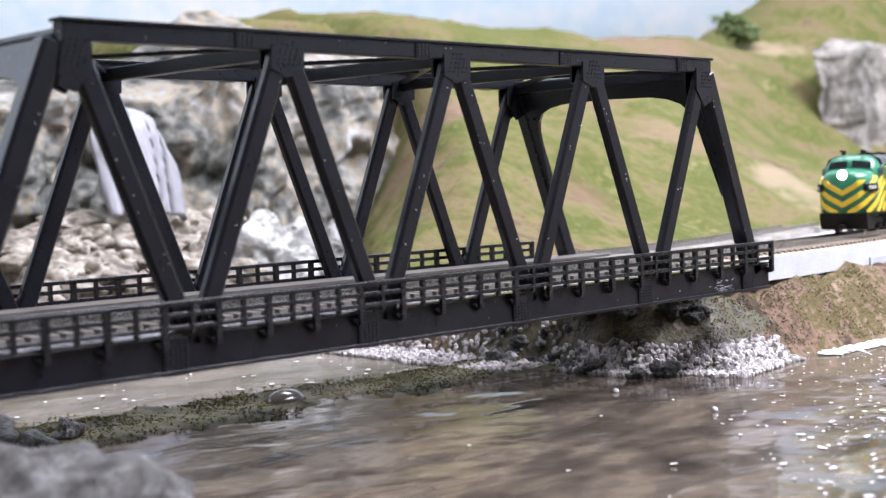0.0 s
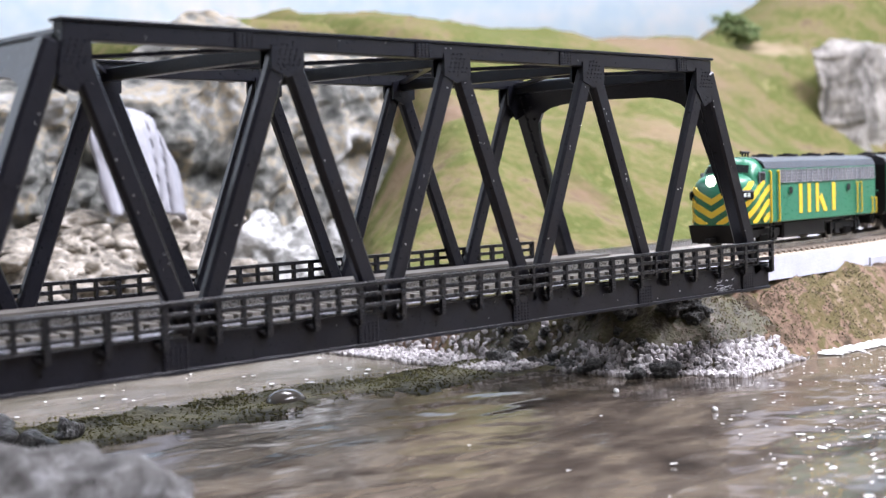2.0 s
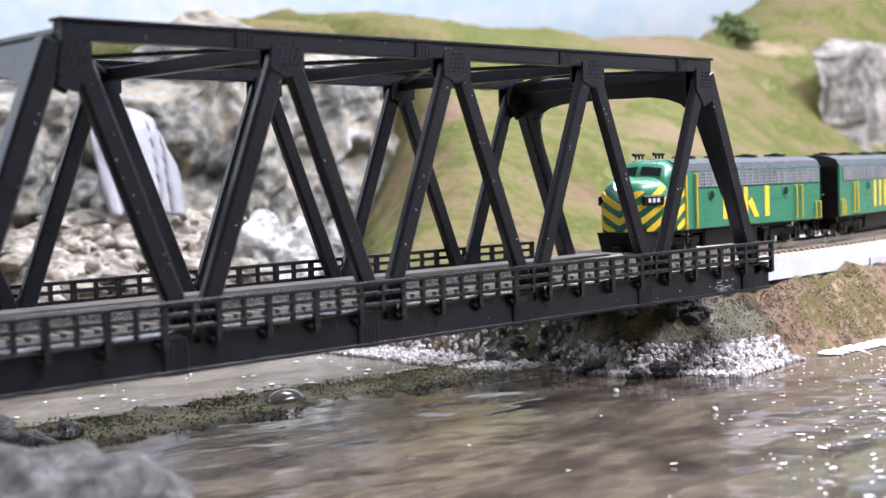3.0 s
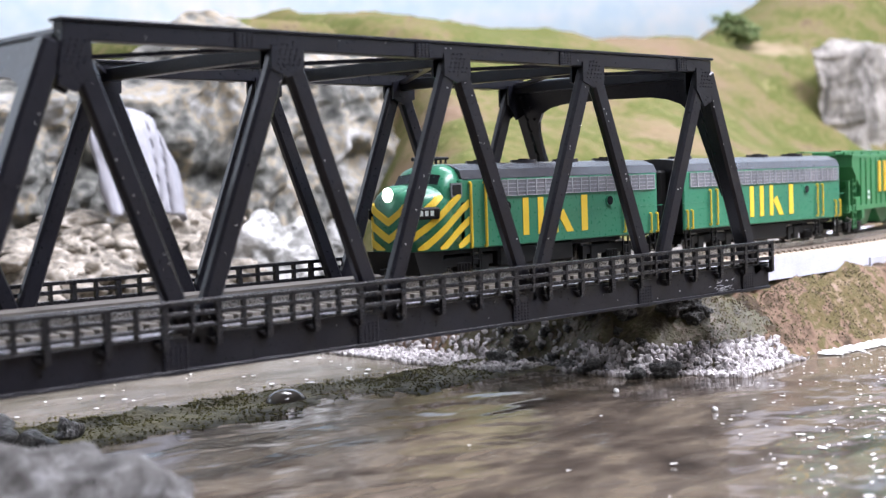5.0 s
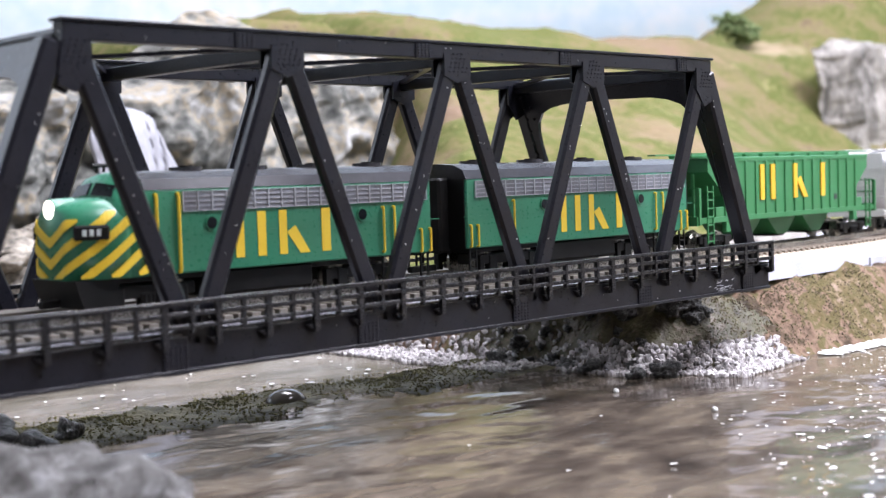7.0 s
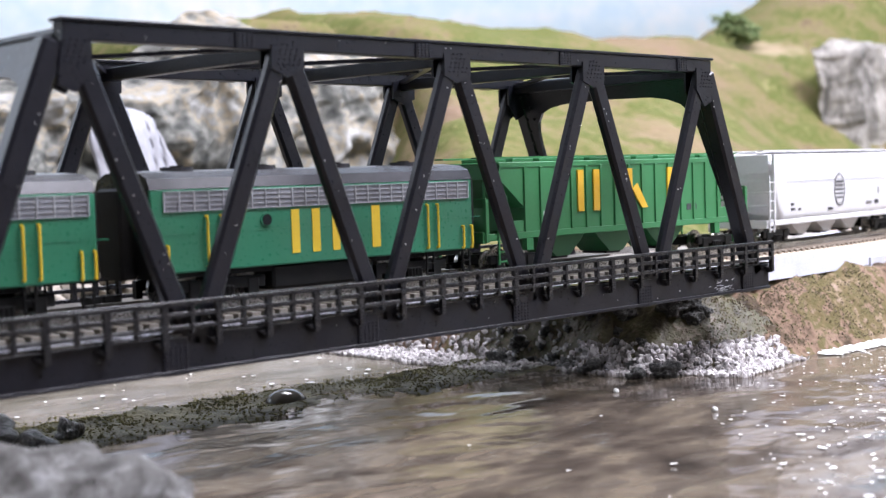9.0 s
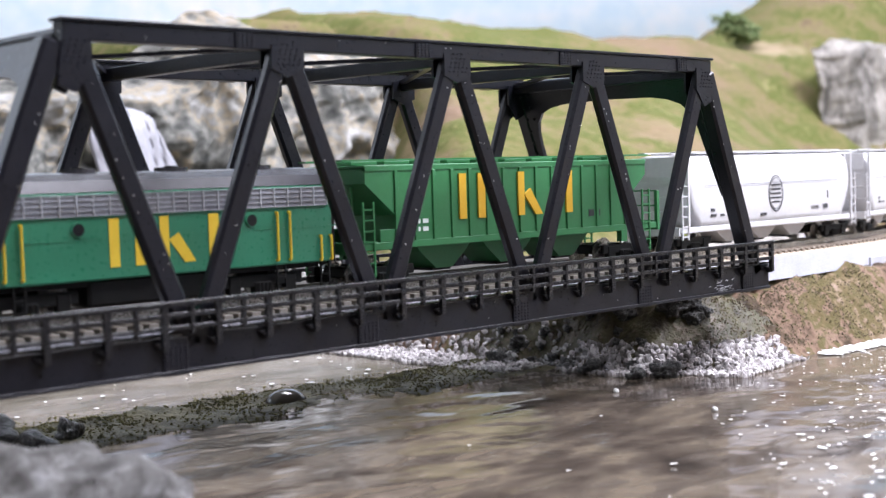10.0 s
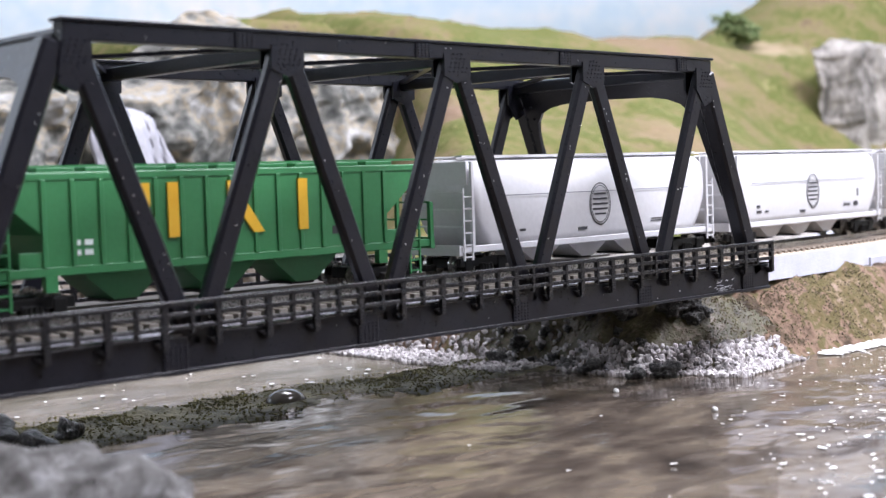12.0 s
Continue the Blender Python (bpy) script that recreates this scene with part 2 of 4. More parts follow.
def box(bm, x0, x1, y0, y1, z0, z1, bevel=0.0, m=None):
    vs = [bm.verts.new((x, y, z)) for x in (x0, x1) for y in (y0, y1) for z in (z0, z1)]
    fs = [bm.faces.new([vs[i] for i in q]) for q in ((0, 1, 3, 2), (4, 6, 7, 5), (0, 4, 5, 1), (2, 3, 7, 6), (0, 2, 6, 4), (1, 5, 7, 3))]
    if m is not None:
        for v in vs:
            v.co = m @ v.co
    if bevel:
        es = list({e for f in fs for e in f.edges})
        bmesh.ops.bevel(bm, geom=es, offset=bevel, segments=1, affect="EDGES")
    return bm


def boxed(x0, x1, y0, y1, z0, z1, bevel=0.0, m=None):
    return box(bmesh.new(), x0, x1, y0, y1, z0, z1, bevel, m)


def beam(bm, a, b, w, d, bevel=0.0):
    """A bar from a to b, w wide in the plane of x and z, d deep in y."""
    a, b = Vector(a), Vector(b)
    ax = (b - a).normalized()
    side = Vector((0, 1, 0)) if abs(ax.y) < 0.9 else Vector((0, 0, 1))
    up = ax.cross(side).normalized()
    side = up.cross(ax).normalized()
    m = Matrix((ax, side, up)).transposed().to_4x4()
    m.translation = a
    return box(bm, 0, (b - a).length, -d / 2, d / 2, -w / 2, w / 2, bevel, m)


def cyl(bm, a, b, r, seg=12, r2=None):
    a, b = Vector(a), Vector(b)
    m = (b - a).to_track_quat("Z", "Y").to_matrix().to_4x4()
    m.translation = (a + b) / 2
    bmesh.ops.create_cone(bm, cap_ends=True, segments=seg, radius1=r, radius2=r if r2 is None else r2, depth=(b - a).length, matrix=m)
    return bm


def prism(bm, outline, y0, y1, m=None):
    """An outline in x and z, given thickness in y."""
    lo = [bm.verts.new((x, y0, z)) for x, z in outline]
    hi = [bm.verts.new((x, y1, z)) for x, z in outline]
    bm.faces.new(lo)
    bm.faces.new(hi[::-1])
    k = len(outline)
    for i in range(k):
        bm.faces.new((lo[i], hi[i], hi[(i + 1) % k], lo[(i + 1) % k]))
    if m is not None:
        for v in lo + hi:
            v.co = m @ v.co
    return bm


def fbm(x, y, z=0.0, octaves=5):
    return noise.fractal(Vector((x, y, z)), 1.0, 2.0, octaves)


def smooth01(v):
    v = min(1.0, max(0.0, v))
    return v * v * (3 - 2 * v)

# ---- setting ----
WATER_Z = -0.022
TIE_Z, RAIL_Z = 0.0070, 0.0086
LIFT = 0.0008


def shore_x(y):
    """Where the land begins on the far bank, for a line across the river."""
    return 0.086 + 0.012 * smooth01((-0.01 - y) / 0.02) + 0.84 * max(0.0, min(y, 0.335) - 0.112) + 0.005 * fbm(y * 40, 3.1)


def ground_z(x, y):
    inland = min(x - shore_x(y), y + 0.033 + 0.004 * fbm(x * 30, 9.7))
    z = WATER_Z - 0.012 + 0.033 * smooth01((inland + 0.012) / 0.036)
    if inland > 0:
        foot = 0.06 + 0.16 * smooth01((x - 0.42) / 0.28)
        rise = smooth01((y - foot) / (0.46 - foot))
        hill = 0.126 * rise + 0.014 * smooth01((y - 0.09) / 0.1) + 0.13 * smooth01((x - 0.82) / 0.36) * smooth01((y - 0.30) / 0.18) * (1 - smooth01((y - 0.5) / 0.2))
        hill -= 0.05 * smooth01((y - 0.5) / 0.3)
        bumps = 0.010 * fbm(x * 9, y * 9, 1.0, 5) * smooth01((y - 0.07) / 0.12)
        z += (hill + bumps) * smooth01(inland / 0.085)
        z += 0.0022 * fbm(x * 60, y * 60, 2.0, 3) + 0.0015 * smooth01(inland / 0.006) * (1 - smooth01((y - 0.05) / 0.03)) * fbm(x * 110, y * 110, 5.0, 5)
    plateau = smooth01((y - 0.345) / 0.015) * smooth01((0.335 - x) / 0.04)
    return z + (0.121 - 0.039 * (1 - smooth01((x - 0.19) / 0.04)) + 0.0018 * fbm(x * 9, y * 9) - z) * plateau


def sheet(name, xs, ys, f, material):
    """A grid of heights."""
    verts = [(x, y, f(x, y)) for y in ys for x in xs]
    w = len(xs)
    faces = [(j * w + i, j * w + i + 1, (j + 1) * w + i + 1, (j + 1) * w + i) for j in range(len(ys) - 1) for i in range(w - 1)]
    me = bpy.data.meshes.new(name)
    me.from_pydata(verts, [], faces)
    me.materials.append(material)
    for p in me.polygons:
        p.use_smooth = True
    return new(name, me)


def spread(a, b, n, power=1.0):
    return [a + (b - a) * (i / (n - 1)) ** power for i in range(n)]


ground = sheet("ground", spread(-0.5, 0.05, 24) + spread(0.055, 0.30, 120) + spread(0.305, 1.5, 130), spread(-0.10, 0.06, 90) + spread(0.063, 0.75, 150), ground_z, GRASS)
ground.data.materials.append(BANK)
ground.data.materials.append(WET_SHADED_EARTH)
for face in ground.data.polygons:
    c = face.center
    # bank faces beneath the bridge take the earth with its shade coloured in
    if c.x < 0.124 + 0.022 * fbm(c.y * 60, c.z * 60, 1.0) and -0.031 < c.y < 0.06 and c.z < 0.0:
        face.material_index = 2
    elif c.z < 0.004 + 0.01 * fbm(c.x * 25, c.y * 25) and c.y < 0.10:
        face.material_index = 1
tagged(ground, "grassy model hillside with brown earth patches", "ground", kind="structure")


def water_z(x, y):
    return WATER_Z + 0.0007 * fbm(x * 26, y * 40, 4.0, 3)


water = sheet("water", spread(-0.6, 1.2, 220), spread(-0.6, -0.02, 80) + spread(-0.015, 0.09, 60) + spread(0.1, 0.32, 30), water_z, WATER)
water.data.materials.append(SHALLOWS)
for face in water.data.polygons:
    if face.center.y > 0.046 - 0.09 * face.center.x + 0.004 * fbm(face.center.x * 35, 0.7) and face.center.x < 0.1:
        face.material_index = 1
tagged(water, "murky brown glossy resin river with ripples", "water", kind="structure")


def backdrop():
    n, r = 64, 1.5
    bm = bmesh.new()
    ring = []
    for i in range(n + 1):
        a = radians(-60 + 240 * i / n)
        ring.append([bm.verts.new((r * rr * math.cos(a), r * rr * math.sin(a), z)) for rr, z in ((1, -0.038), (1, 1.1), (1.01, 1.1), (1.01, -0.038))])
    for p, q in zip(ring, ring[1:]):
        for k in range(4):
            bm.faces.new((p[k], q[k], q[(k + 1) % 4], p[(k + 1) % 4]))
    tagged(part("backdrop", bm, SKY, smooth=True), "curved board painted as pale blue sky", "backdrop", kind="structure")


backdrop()
# room shell assumed, out of view; its pale surfaces bounce the lamps' light
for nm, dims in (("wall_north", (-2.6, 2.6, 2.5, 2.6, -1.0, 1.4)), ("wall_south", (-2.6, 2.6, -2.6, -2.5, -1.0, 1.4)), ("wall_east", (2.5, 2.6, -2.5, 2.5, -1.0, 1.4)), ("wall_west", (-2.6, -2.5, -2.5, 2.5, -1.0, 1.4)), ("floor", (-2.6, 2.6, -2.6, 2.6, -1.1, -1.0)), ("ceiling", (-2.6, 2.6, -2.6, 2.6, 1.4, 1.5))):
    tagged(part(nm, boxed(*dims), WALLP), "unseen plain pale room surface", nm.split("_")[0], kind="structure")


table = empty("layout_table", "plain wooden table that carries the model layout", "table")
part("tabletop", boxed(-1.6, 1.6, -1.6, 1.6, -0.066, -0.038, 0.003), PLY, table)
for tx in (-1.5, 1.5):
    for ty in (-1.5, 1.5):
        part("leg", boxed(tx - 0.04, tx + 0.04, ty - 0.04, ty + 0.04, -1.0, -0.066, 0.004), PLY, table)


def cliff_face(name, x0, x1, z0, z1, y, depth, freq, material, label, lean=0.15, nx=230, nz=110, seed=0.0, turn=0.0, dip=0.0, round_off=9, fall=0.0):
    """A rock wall: a thick sheet with ledges, cracks and boulders in relief, closed behind."""
    verts, faces = [], []
    for j in range(nz):
        v = j / (nz - 1)
        for i in range(nx):
            u = i / (nx - 1)
            x = x0 + (x1 - x0) * u
            z = z0 + (z1 - dip * (1 - smooth01((x - 0.165) / 0.03)) - fall * smooth01((x - 0.222) / 0.02) - z0) * v
            q = Vector((x * freq + seed, z * freq * 0.75, seed * 2))
            ridge = noise.ridged_multi_fractal(q, 0.9, 2.1, 5, 1.0, 2.0)
            cells = noise.voronoi(q * 1.3)[0][0]
            edge = min(u, 1 - u, 1 - v) * round_off
            d = depth * (0.55 * fbm(x * freq * 0.5, z * freq * 0.35, seed, 7) + 0.22 * ridge - 0.45 * cells + 0.12 * fbm(x * freq * 4, z * freq * 3, seed, 4)) - 0.03 * (1 - smooth01(edge))
            verts.append((x + 0.004 * fbm(z * 60, x * 30, seed), y - d + lean * (z - z0) + turn * (x - x0), z + 0.012 * fbm(x * 20, seed) * v))
    for j in range(nz - 1):
        for i in range(nx - 1):
            faces.append((j * nx + i, j * nx + i + 1, (j + 1) * nx + i + 1, (j + 1) * nx + i))
    k = len(verts)
    xb = x0 + 0.3 * (x1 - x0)
    verts += [(xb, y + 0.08, z0), (x1, y + 0.08 + turn * (x1 - x0), z0), (x1, y + 0.08 + turn * (x1 - x0), z1 - dip), (xb, y + 0.08, z1 - dip)]
    top = [(nz - 1) * nx + i for i in range(nx)]
    faces += [tuple(top + [k + 2, k + 3])]
    faces += [tuple([j * nx for j in range(nz)] + [k + 3, k]), tuple([j * nx + nx - 1 for j in range(nz)] + [k + 2, k + 1]), (k, k + 1, k + 2, k + 3)]
    me = bpy.data.meshes.new(name)
    me.from_pydata(verts, [], faces)
    me.materials.append(material)
    for p in me.polygons:
        p.use_smooth = len(p.vertices) == 4
    return tagged(new(name, me), label, "rock", kind="structure")


cliff_face("cliff_face", -0.14, 0.338, -0.03, 0.120, 0.296, 0.036, 24, ROCK, "grey and white cast rock cliff behind the bridge", dip=0.036, fall=0.014)
cliff_face("cliff_outcrop", 0.772, 1.12, 0.005, 0.131, 0.292, 0.018, 26, SLATE, "grey bark-like rock outcrop beside the track", lean=0.10, seed=7.0, turn=0.05, nx=150, nz=90, round_off=14)


def waterfall():
    verts, faces = [], []
    nx, nz = 30, 40
    for j in range(nz):
        v = j / (nz - 1)
        for i in range(nx):
            u = i / (nx - 1)
            x = 0.083 + 0.034 * u * (1 + 0.08 * v) + 0.005 * v
            z = 0.064 - 0.042 * v - 0.010 * (u - 0.35) ** 2 + 0.002 * fbm(u * 9, 2.0)
            y = 0.268 - 0.014 * math.sqrt(v) + 0.0018 * fbm(x * 240, z * 3, 1.0, 4)
            verts.append((x, y, z))
    for j in range(nz - 1):
        for i in range(nx - 1):
            faces.append((j * nx + i, j * nx + i + 1, (j + 1) * nx + i + 1, (j + 1) * nx + i))
    me = bpy.data.meshes.new("waterfall")
    me.from_pydata(verts, [], faces)
    me.materials.append(FALLS)
    for p in me.polygons:
        p.use_smooth = True
    ob = tagged(new("waterfall", me), "white modelled waterfall pouring down the grey cliff", "waterfall", kind="structure")
    sol = ob.modifiers.new("thickness", "SOLIDIFY")
    sol.thickness = 0.003


waterfall()


def bmesh_dome():
    bm = bmesh.new()
    bmesh.ops.create_icosphere(bm, subdivisions=3, radius=1)
    return bm


def rock_mesh(name, seed, material, sub=3, rough=0.35, flat=0.8):
    bm = bmesh.new()
    bmesh.ops.create_icosphere(bm, subdivisions=sub, radius=1)
    for v in bm.verts:
        q = v.co.copy()
        d = 1 + rough * fbm(q.x * 1.1 + seed, q.y * 1.1, q.z * 1.1, 4) - 0.3 * rough * noise.voronoi(q * 1.6 + Vector((seed, 0, 0)))[0][0] + 0.10 * fbm(q.x * 5 + seed, q.y * 5, q.z * 5, 4)
        v.co = Vector((q.x * d, q.y * d, q.z * d * flat))
    return finish(bm, name, material, smooth=True)


PALE_ROCK = rock_mesh("boulder", 12.0, PALESTONE, 5, 0.5)
WET_ROCK = rock_mesh("boulder", 31.0, WETROCK, 4, 0.6)
NEAR_ROCK = rock_mesh("boulder", 44.0, NEARSTONE, 5, 0.45)
PEBBLE_MESH = rock_mesh("boulder", 8.0, FROTH_GLINT, 2, 0.4)
ROCKS = [rock_mesh("boulder", 1.7 * k + 3, TANROCK, 4, 0.6) for k in range(5)]


def boulder(x, y, z, sx, sy, sz, kind, turn, label):
    ob = new("boulder", ROCKS[kind % 5])
    ob.matrix_basis = pose(x, y, z, 0, 0, turn) @ Matrix.Diagonal((sx, sy, sz, 1))
    return tagged(ob, label, "boulder", "boulders at the foot of the cliff")


# boulders below the falls, piled up towards the cliff
for k in range(46):
    u, w = random.random(), random.random()
    bx = 0.03 + 0.105 * u + 0.024 * w
    by = 0.220 + 0.056 * w
    bs = 0.0055 + 0.0085 * random.random()
    boulder(bx, by, -0.009 + 0.026 * w, bs * 1.35, bs, bs * 0.75, k, random.uniform(0, 360), "rounded tan and grey boulder below the waterfall")
boulder(0.113, 0.232, 0.000, 0.0065, 0.007, 0.012, 1, 40, "upright tan boulder below the waterfall")
boulder(0.166, 0.246, -0.010, 0.042, 0.020, 0.032, 0, 20, "large pale grey rock slab at the water's edge").data = PALE_ROCK
boulder(0.196, 0.250, -0.012, 0.026, 0.018, 0.028, 3, 70, "pale grey rock at the water's edge").data = PALE_ROCK

# near rocks beside the water
for bx, by, bz, sx, sy, sz, k, turn in ((-0.126, -0.062, -0.0190, 0.032, 0.024, 0.0235, 3, 15),):
    tagged(boulder(bx, by, bz, sx, sy, sz, k, turn, "rough light grey rock standing in the near water"), group="rocks in the near water").data = NEAR_ROCK
for bx, by, bz, sx, sy, sz, k, turn in ((-0.086, 0.030, -0.022, 0.014, 0.010, 0.010, 3, 0), (-0.070, 0.022, -0.023, 0.006, 0.006, 0.007, 0, 50), (-0.054, 0.036, -0.0215, 0.0034, 0.0032, 0.0046, 1, 80)):
    tagged(boulder(bx, by, bz, sx, sy, sz, k, turn, "small wet dark grey rock under the bridge"), group="rocks in the near water").data = WET_ROCK
dome = boulder(0.006, 0.036, -0.0225, 0.0056, 0.0048, 0.0036, 2, 0, "smooth wet dark stone dome in the water")
dome.data = finish(bmesh_dome(), "boulder", WETGLOSS, True)
tagged(dome, group="rocks in the near water")
rng = random.Random(21)
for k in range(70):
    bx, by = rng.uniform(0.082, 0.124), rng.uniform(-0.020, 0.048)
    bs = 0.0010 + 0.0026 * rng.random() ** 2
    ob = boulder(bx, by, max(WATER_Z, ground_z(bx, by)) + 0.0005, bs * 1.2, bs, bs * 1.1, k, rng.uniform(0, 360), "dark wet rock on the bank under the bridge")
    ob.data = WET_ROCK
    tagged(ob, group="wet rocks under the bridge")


def scatter(name, count, place, meshes_size, material, label, category, seed, flat=False):
    """Many loose grains joined in one mesh."""
    rng = random.Random(seed)
    verts, faces = [], []
    bm = bmesh.new()
    bmesh.ops.create_icosphere(bm, subdivisions=1, radius=1)
    unit = [v.co.copy() for v in bm.verts]
    tris = [[v.index for v in f.verts] for f in bm.faces]
    bm.free()
    for _ in range(count):
        x, y, z = place(rng)
        s = rng.uniform(*meshes_size)
        m = pose(x, y, z, rng.uniform(0, 360), rng.uniform(0, 360), rng.uniform(0, 360)) @ Matrix.Diagonal((s * rng.uniform(0.8, 1.5), s, s * rng.uniform(0.6, 1), 1))
        if flat:
            m = pose(x, y, z, 0, 0, rng.uniform(0, 360)) @ Matrix.Diagonal((s * rng.uniform(0.8, 2.2), s, s * 0.25, 1))
        k = len(verts)
        verts += [m @ (v * rng.uniform(0.65, 1.3)) for v in unit]
        faces += [[k + i for i in f] for f in tris]
    me = bpy.data.meshes.new(name)
    me.from_pydata(verts, [], faces)
    me.materials.append(material)
    return tagged(new(name, me), label, category, kind="stuff")


for bx, by in ((0.0622, -0.0239), (0.0541, -0.0584)):
    ob = boulder(bx, by, WATER_Z + 0.0004, 0.0008, 0.0008, 0.0009, 2, 30, "small white pebble lying in the brown water")
    ob.data = PEBBLE_MESH
    tagged(ob, group="white pebbles in the water")


def bar_place(rng):
    while True:
        x = rng.uniform(0.080, 0.136)
        y = -0.036 + abs(rng.gauss(0, 0.012)) + max(0, 0.10 - x) * 1.5
        z = ground_z(x, y)
        if z < WATER_Z + 0.0075 - 0.05 * max(0.0, x - 0.105) and z > WATER_Z - 0.006:
            return x, y, max(WATER_Z, z) + 0.0004


def back_place(rng):
    y = rng.uniform(0.02, 0.10)
    x = shore_x(y) - 0.016 + abs(rng.gauss(0, 0.013))
    return x, y, max(WATER_Z, ground_z(x, y)) + 0.0004


def crumb_place(rng):
    while True:
        x, y = rng.uniform(0.084, 0.13), rng.uniform(-0.034, 0.03)
        z = ground_z(x, y)
        if WATER_Z < z < WATER_Z + 0.007 and fbm(x * 70, y * 70, 6.0, 3) > rng.uniform(-0.1, 0.5):
            return x, y, z + 0.0003


def froth_place(rng):
    x = rng.uniform(0.146, 0.4)
    y = -0.033 + rng.gauss(0, 0.0022) - 0.02 * max(0, x - 0.17)
    return x, y, WATER_Z + 0.0006



def bank_place(rng):
    while True:
        x, y = rng.uniform(0.085, 0.42), rng.uniform(-0.036, -0.013)
        if rng.random() < 0.5:
            x = rng.uniform(0.085, 0.20)
        if rng.random() < 0.3:
            x, y = rng.uniform(0.088, 0.125), rng.uniform(-0.03, 0.05)
        z = ground_z(x, y)
        if z > WATER_Z + 0.002 and fbm(x * 45, y * 45, 3.0, 3) > rng.uniform(-0.5, 0.35):
            return x, y, z + 0.0001


scatter("bank_tufts", 6500, bank_place, (0.00010, 0.00030), EARTHTUFT, "brown earth crumbs and moss on the bank", "ground cover", 16)


def bush_place(rng):
    a, b, r = rng.uniform(0, math.tau), rng.uniform(-1, 1), rng.uniform(0.4, 1) * 0.020
    c = math.sqrt(1 - b * b)
    r *= 0.75 + 0.55 * fbm(2 * c * math.cos(a), 2 * b, 7.0, 2)
    return 0.842 + r * c * math.cos(a) * 1.5, 0.45 + r * c * math.sin(a), ground_z(0.845, 0.45) + 0.019 + r * b * 0.7 - 0.006 * math.cos(a) * c


bush = scatter("bush", 1300, bush_place, (0.0008, 0.0020), BUSHLEAF, "dark green foam bush on the hill's brow", "bush", 18)
del bush["kind"]
scatter("gravel", 1900, bar_place, (0.00045, 0.0011), PEBBLE, "white gravel bar at the water's edge", "gravel", 11)
scatter("gravel", 420, crumb_place, (0.0003, 0.0009), PEBBLE, "loose pale gravel crumbs up the dark bank", "gravel", 27)
scatter("gravel", 2400, back_place, (0.0005, 0.0011), PEBBLE, "white gravel beach under and behind the bridge", "gravel", 12)


def ledge_y(x):
    """The crest line of the sunken ledge."""
    return 0.046 - 0.09 * x + 0.004 * fbm(x * 35, 0.7) + 0.004 * smooth01((x - 0.06) / 0.03)


def moss_place(rng):
    x = rng.uniform(-0.066, 0.094)
    back = abs(rng.gauss(0, 0.004)) if rng.random() < 0.45 else rng.uniform(0, 0.030) ** 1.0 * (0.4 + 0.6 * smooth01((0.09 - x) / 0.05))
    while fbm(x * 60, back * 60, 8.0, 3) < rng.uniform(-0.6, 0.25):
        x = rng.uniform(-0.066, 0.094)
    if rng.random() < 0.12:
        back = -rng.uniform(0, 0.014)
    y = ledge_y(x) - back + 0.001
    return x, y, max(moss_z(x, y), WATER_Z) + 0.0001


# white grains that stand in for small glints, with some froth
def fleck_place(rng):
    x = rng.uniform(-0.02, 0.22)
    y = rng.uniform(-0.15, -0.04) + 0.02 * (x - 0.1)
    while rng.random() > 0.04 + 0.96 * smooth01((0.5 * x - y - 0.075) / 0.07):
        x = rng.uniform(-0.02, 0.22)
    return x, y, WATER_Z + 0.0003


def moss_z(x, y):
    d = y - ledge_y(x)
    shape = math.exp(-(d / 0.0035) ** 2) if d > 0 else 0.62 + 0.38 * math.exp(-(d / 0.004) ** 2)
    fade = smooth01((x + 0.075) / 0.02) * smooth01((0.104 - x) / 0.02) * smooth01((d + 0.036 + 0.008 * fbm(x * 30, 4.2)) / 0.014)
    return WATER_Z - 0.0012 + 0.0024 * shape * fade + 0.0007 * fbm(x * 130, y * 130, 0.0, 4)


tagged(sheet("mossy_ledge", spread(-0.075, 0.105, 170), spread(-0.004, 0.062, 80), moss_z, MOSS), "low wet mossy ledge along the river bed", "ledge", kind="structure")
scatter("moss", 4200, moss_place, (0.00010, 0.00036), MOSSTUFT, "dark moss specks on the ledge", "moss", 14)
scatter("froth", 850, fleck_place, (0.00010, 0.00045), FROTH_GLINT, "small white flecks for froth and glints on the water", "froth", 15, True)


# more white grains in place of glints, thickest at the near right
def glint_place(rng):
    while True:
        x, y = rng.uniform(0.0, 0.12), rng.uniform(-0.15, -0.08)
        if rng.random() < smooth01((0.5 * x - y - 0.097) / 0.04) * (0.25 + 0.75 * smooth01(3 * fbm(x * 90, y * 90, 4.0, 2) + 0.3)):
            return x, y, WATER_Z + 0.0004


def shallow_place(rng):
    x = rng.uniform(-0.06, 0.07)
    return x, ledge_y(x) + rng.uniform(0.004, 0.05), WATER_Z + 0.0006


scatter("froth", 34, shallow_place, (0.0003, 0.0009), FROTH_GLINT, "flat white flecks on the pale shallows", "froth", 23, True)
scatter("froth", 300, glint_place, (0.0002, 0.0007), FROTH_GLINT, "white flecks that stand for glints and froth on the near water", "froth", 19, True)
scatter("froth", 1600, froth_place, (0.0005, 0.0012), FROTH_GLINT, "white froth along the far bank", "froth", 13, True)

# ---- railway bed ----
CURVE_START, CURVE_R, CURVE_END = 0.150, 0.52, 0.26


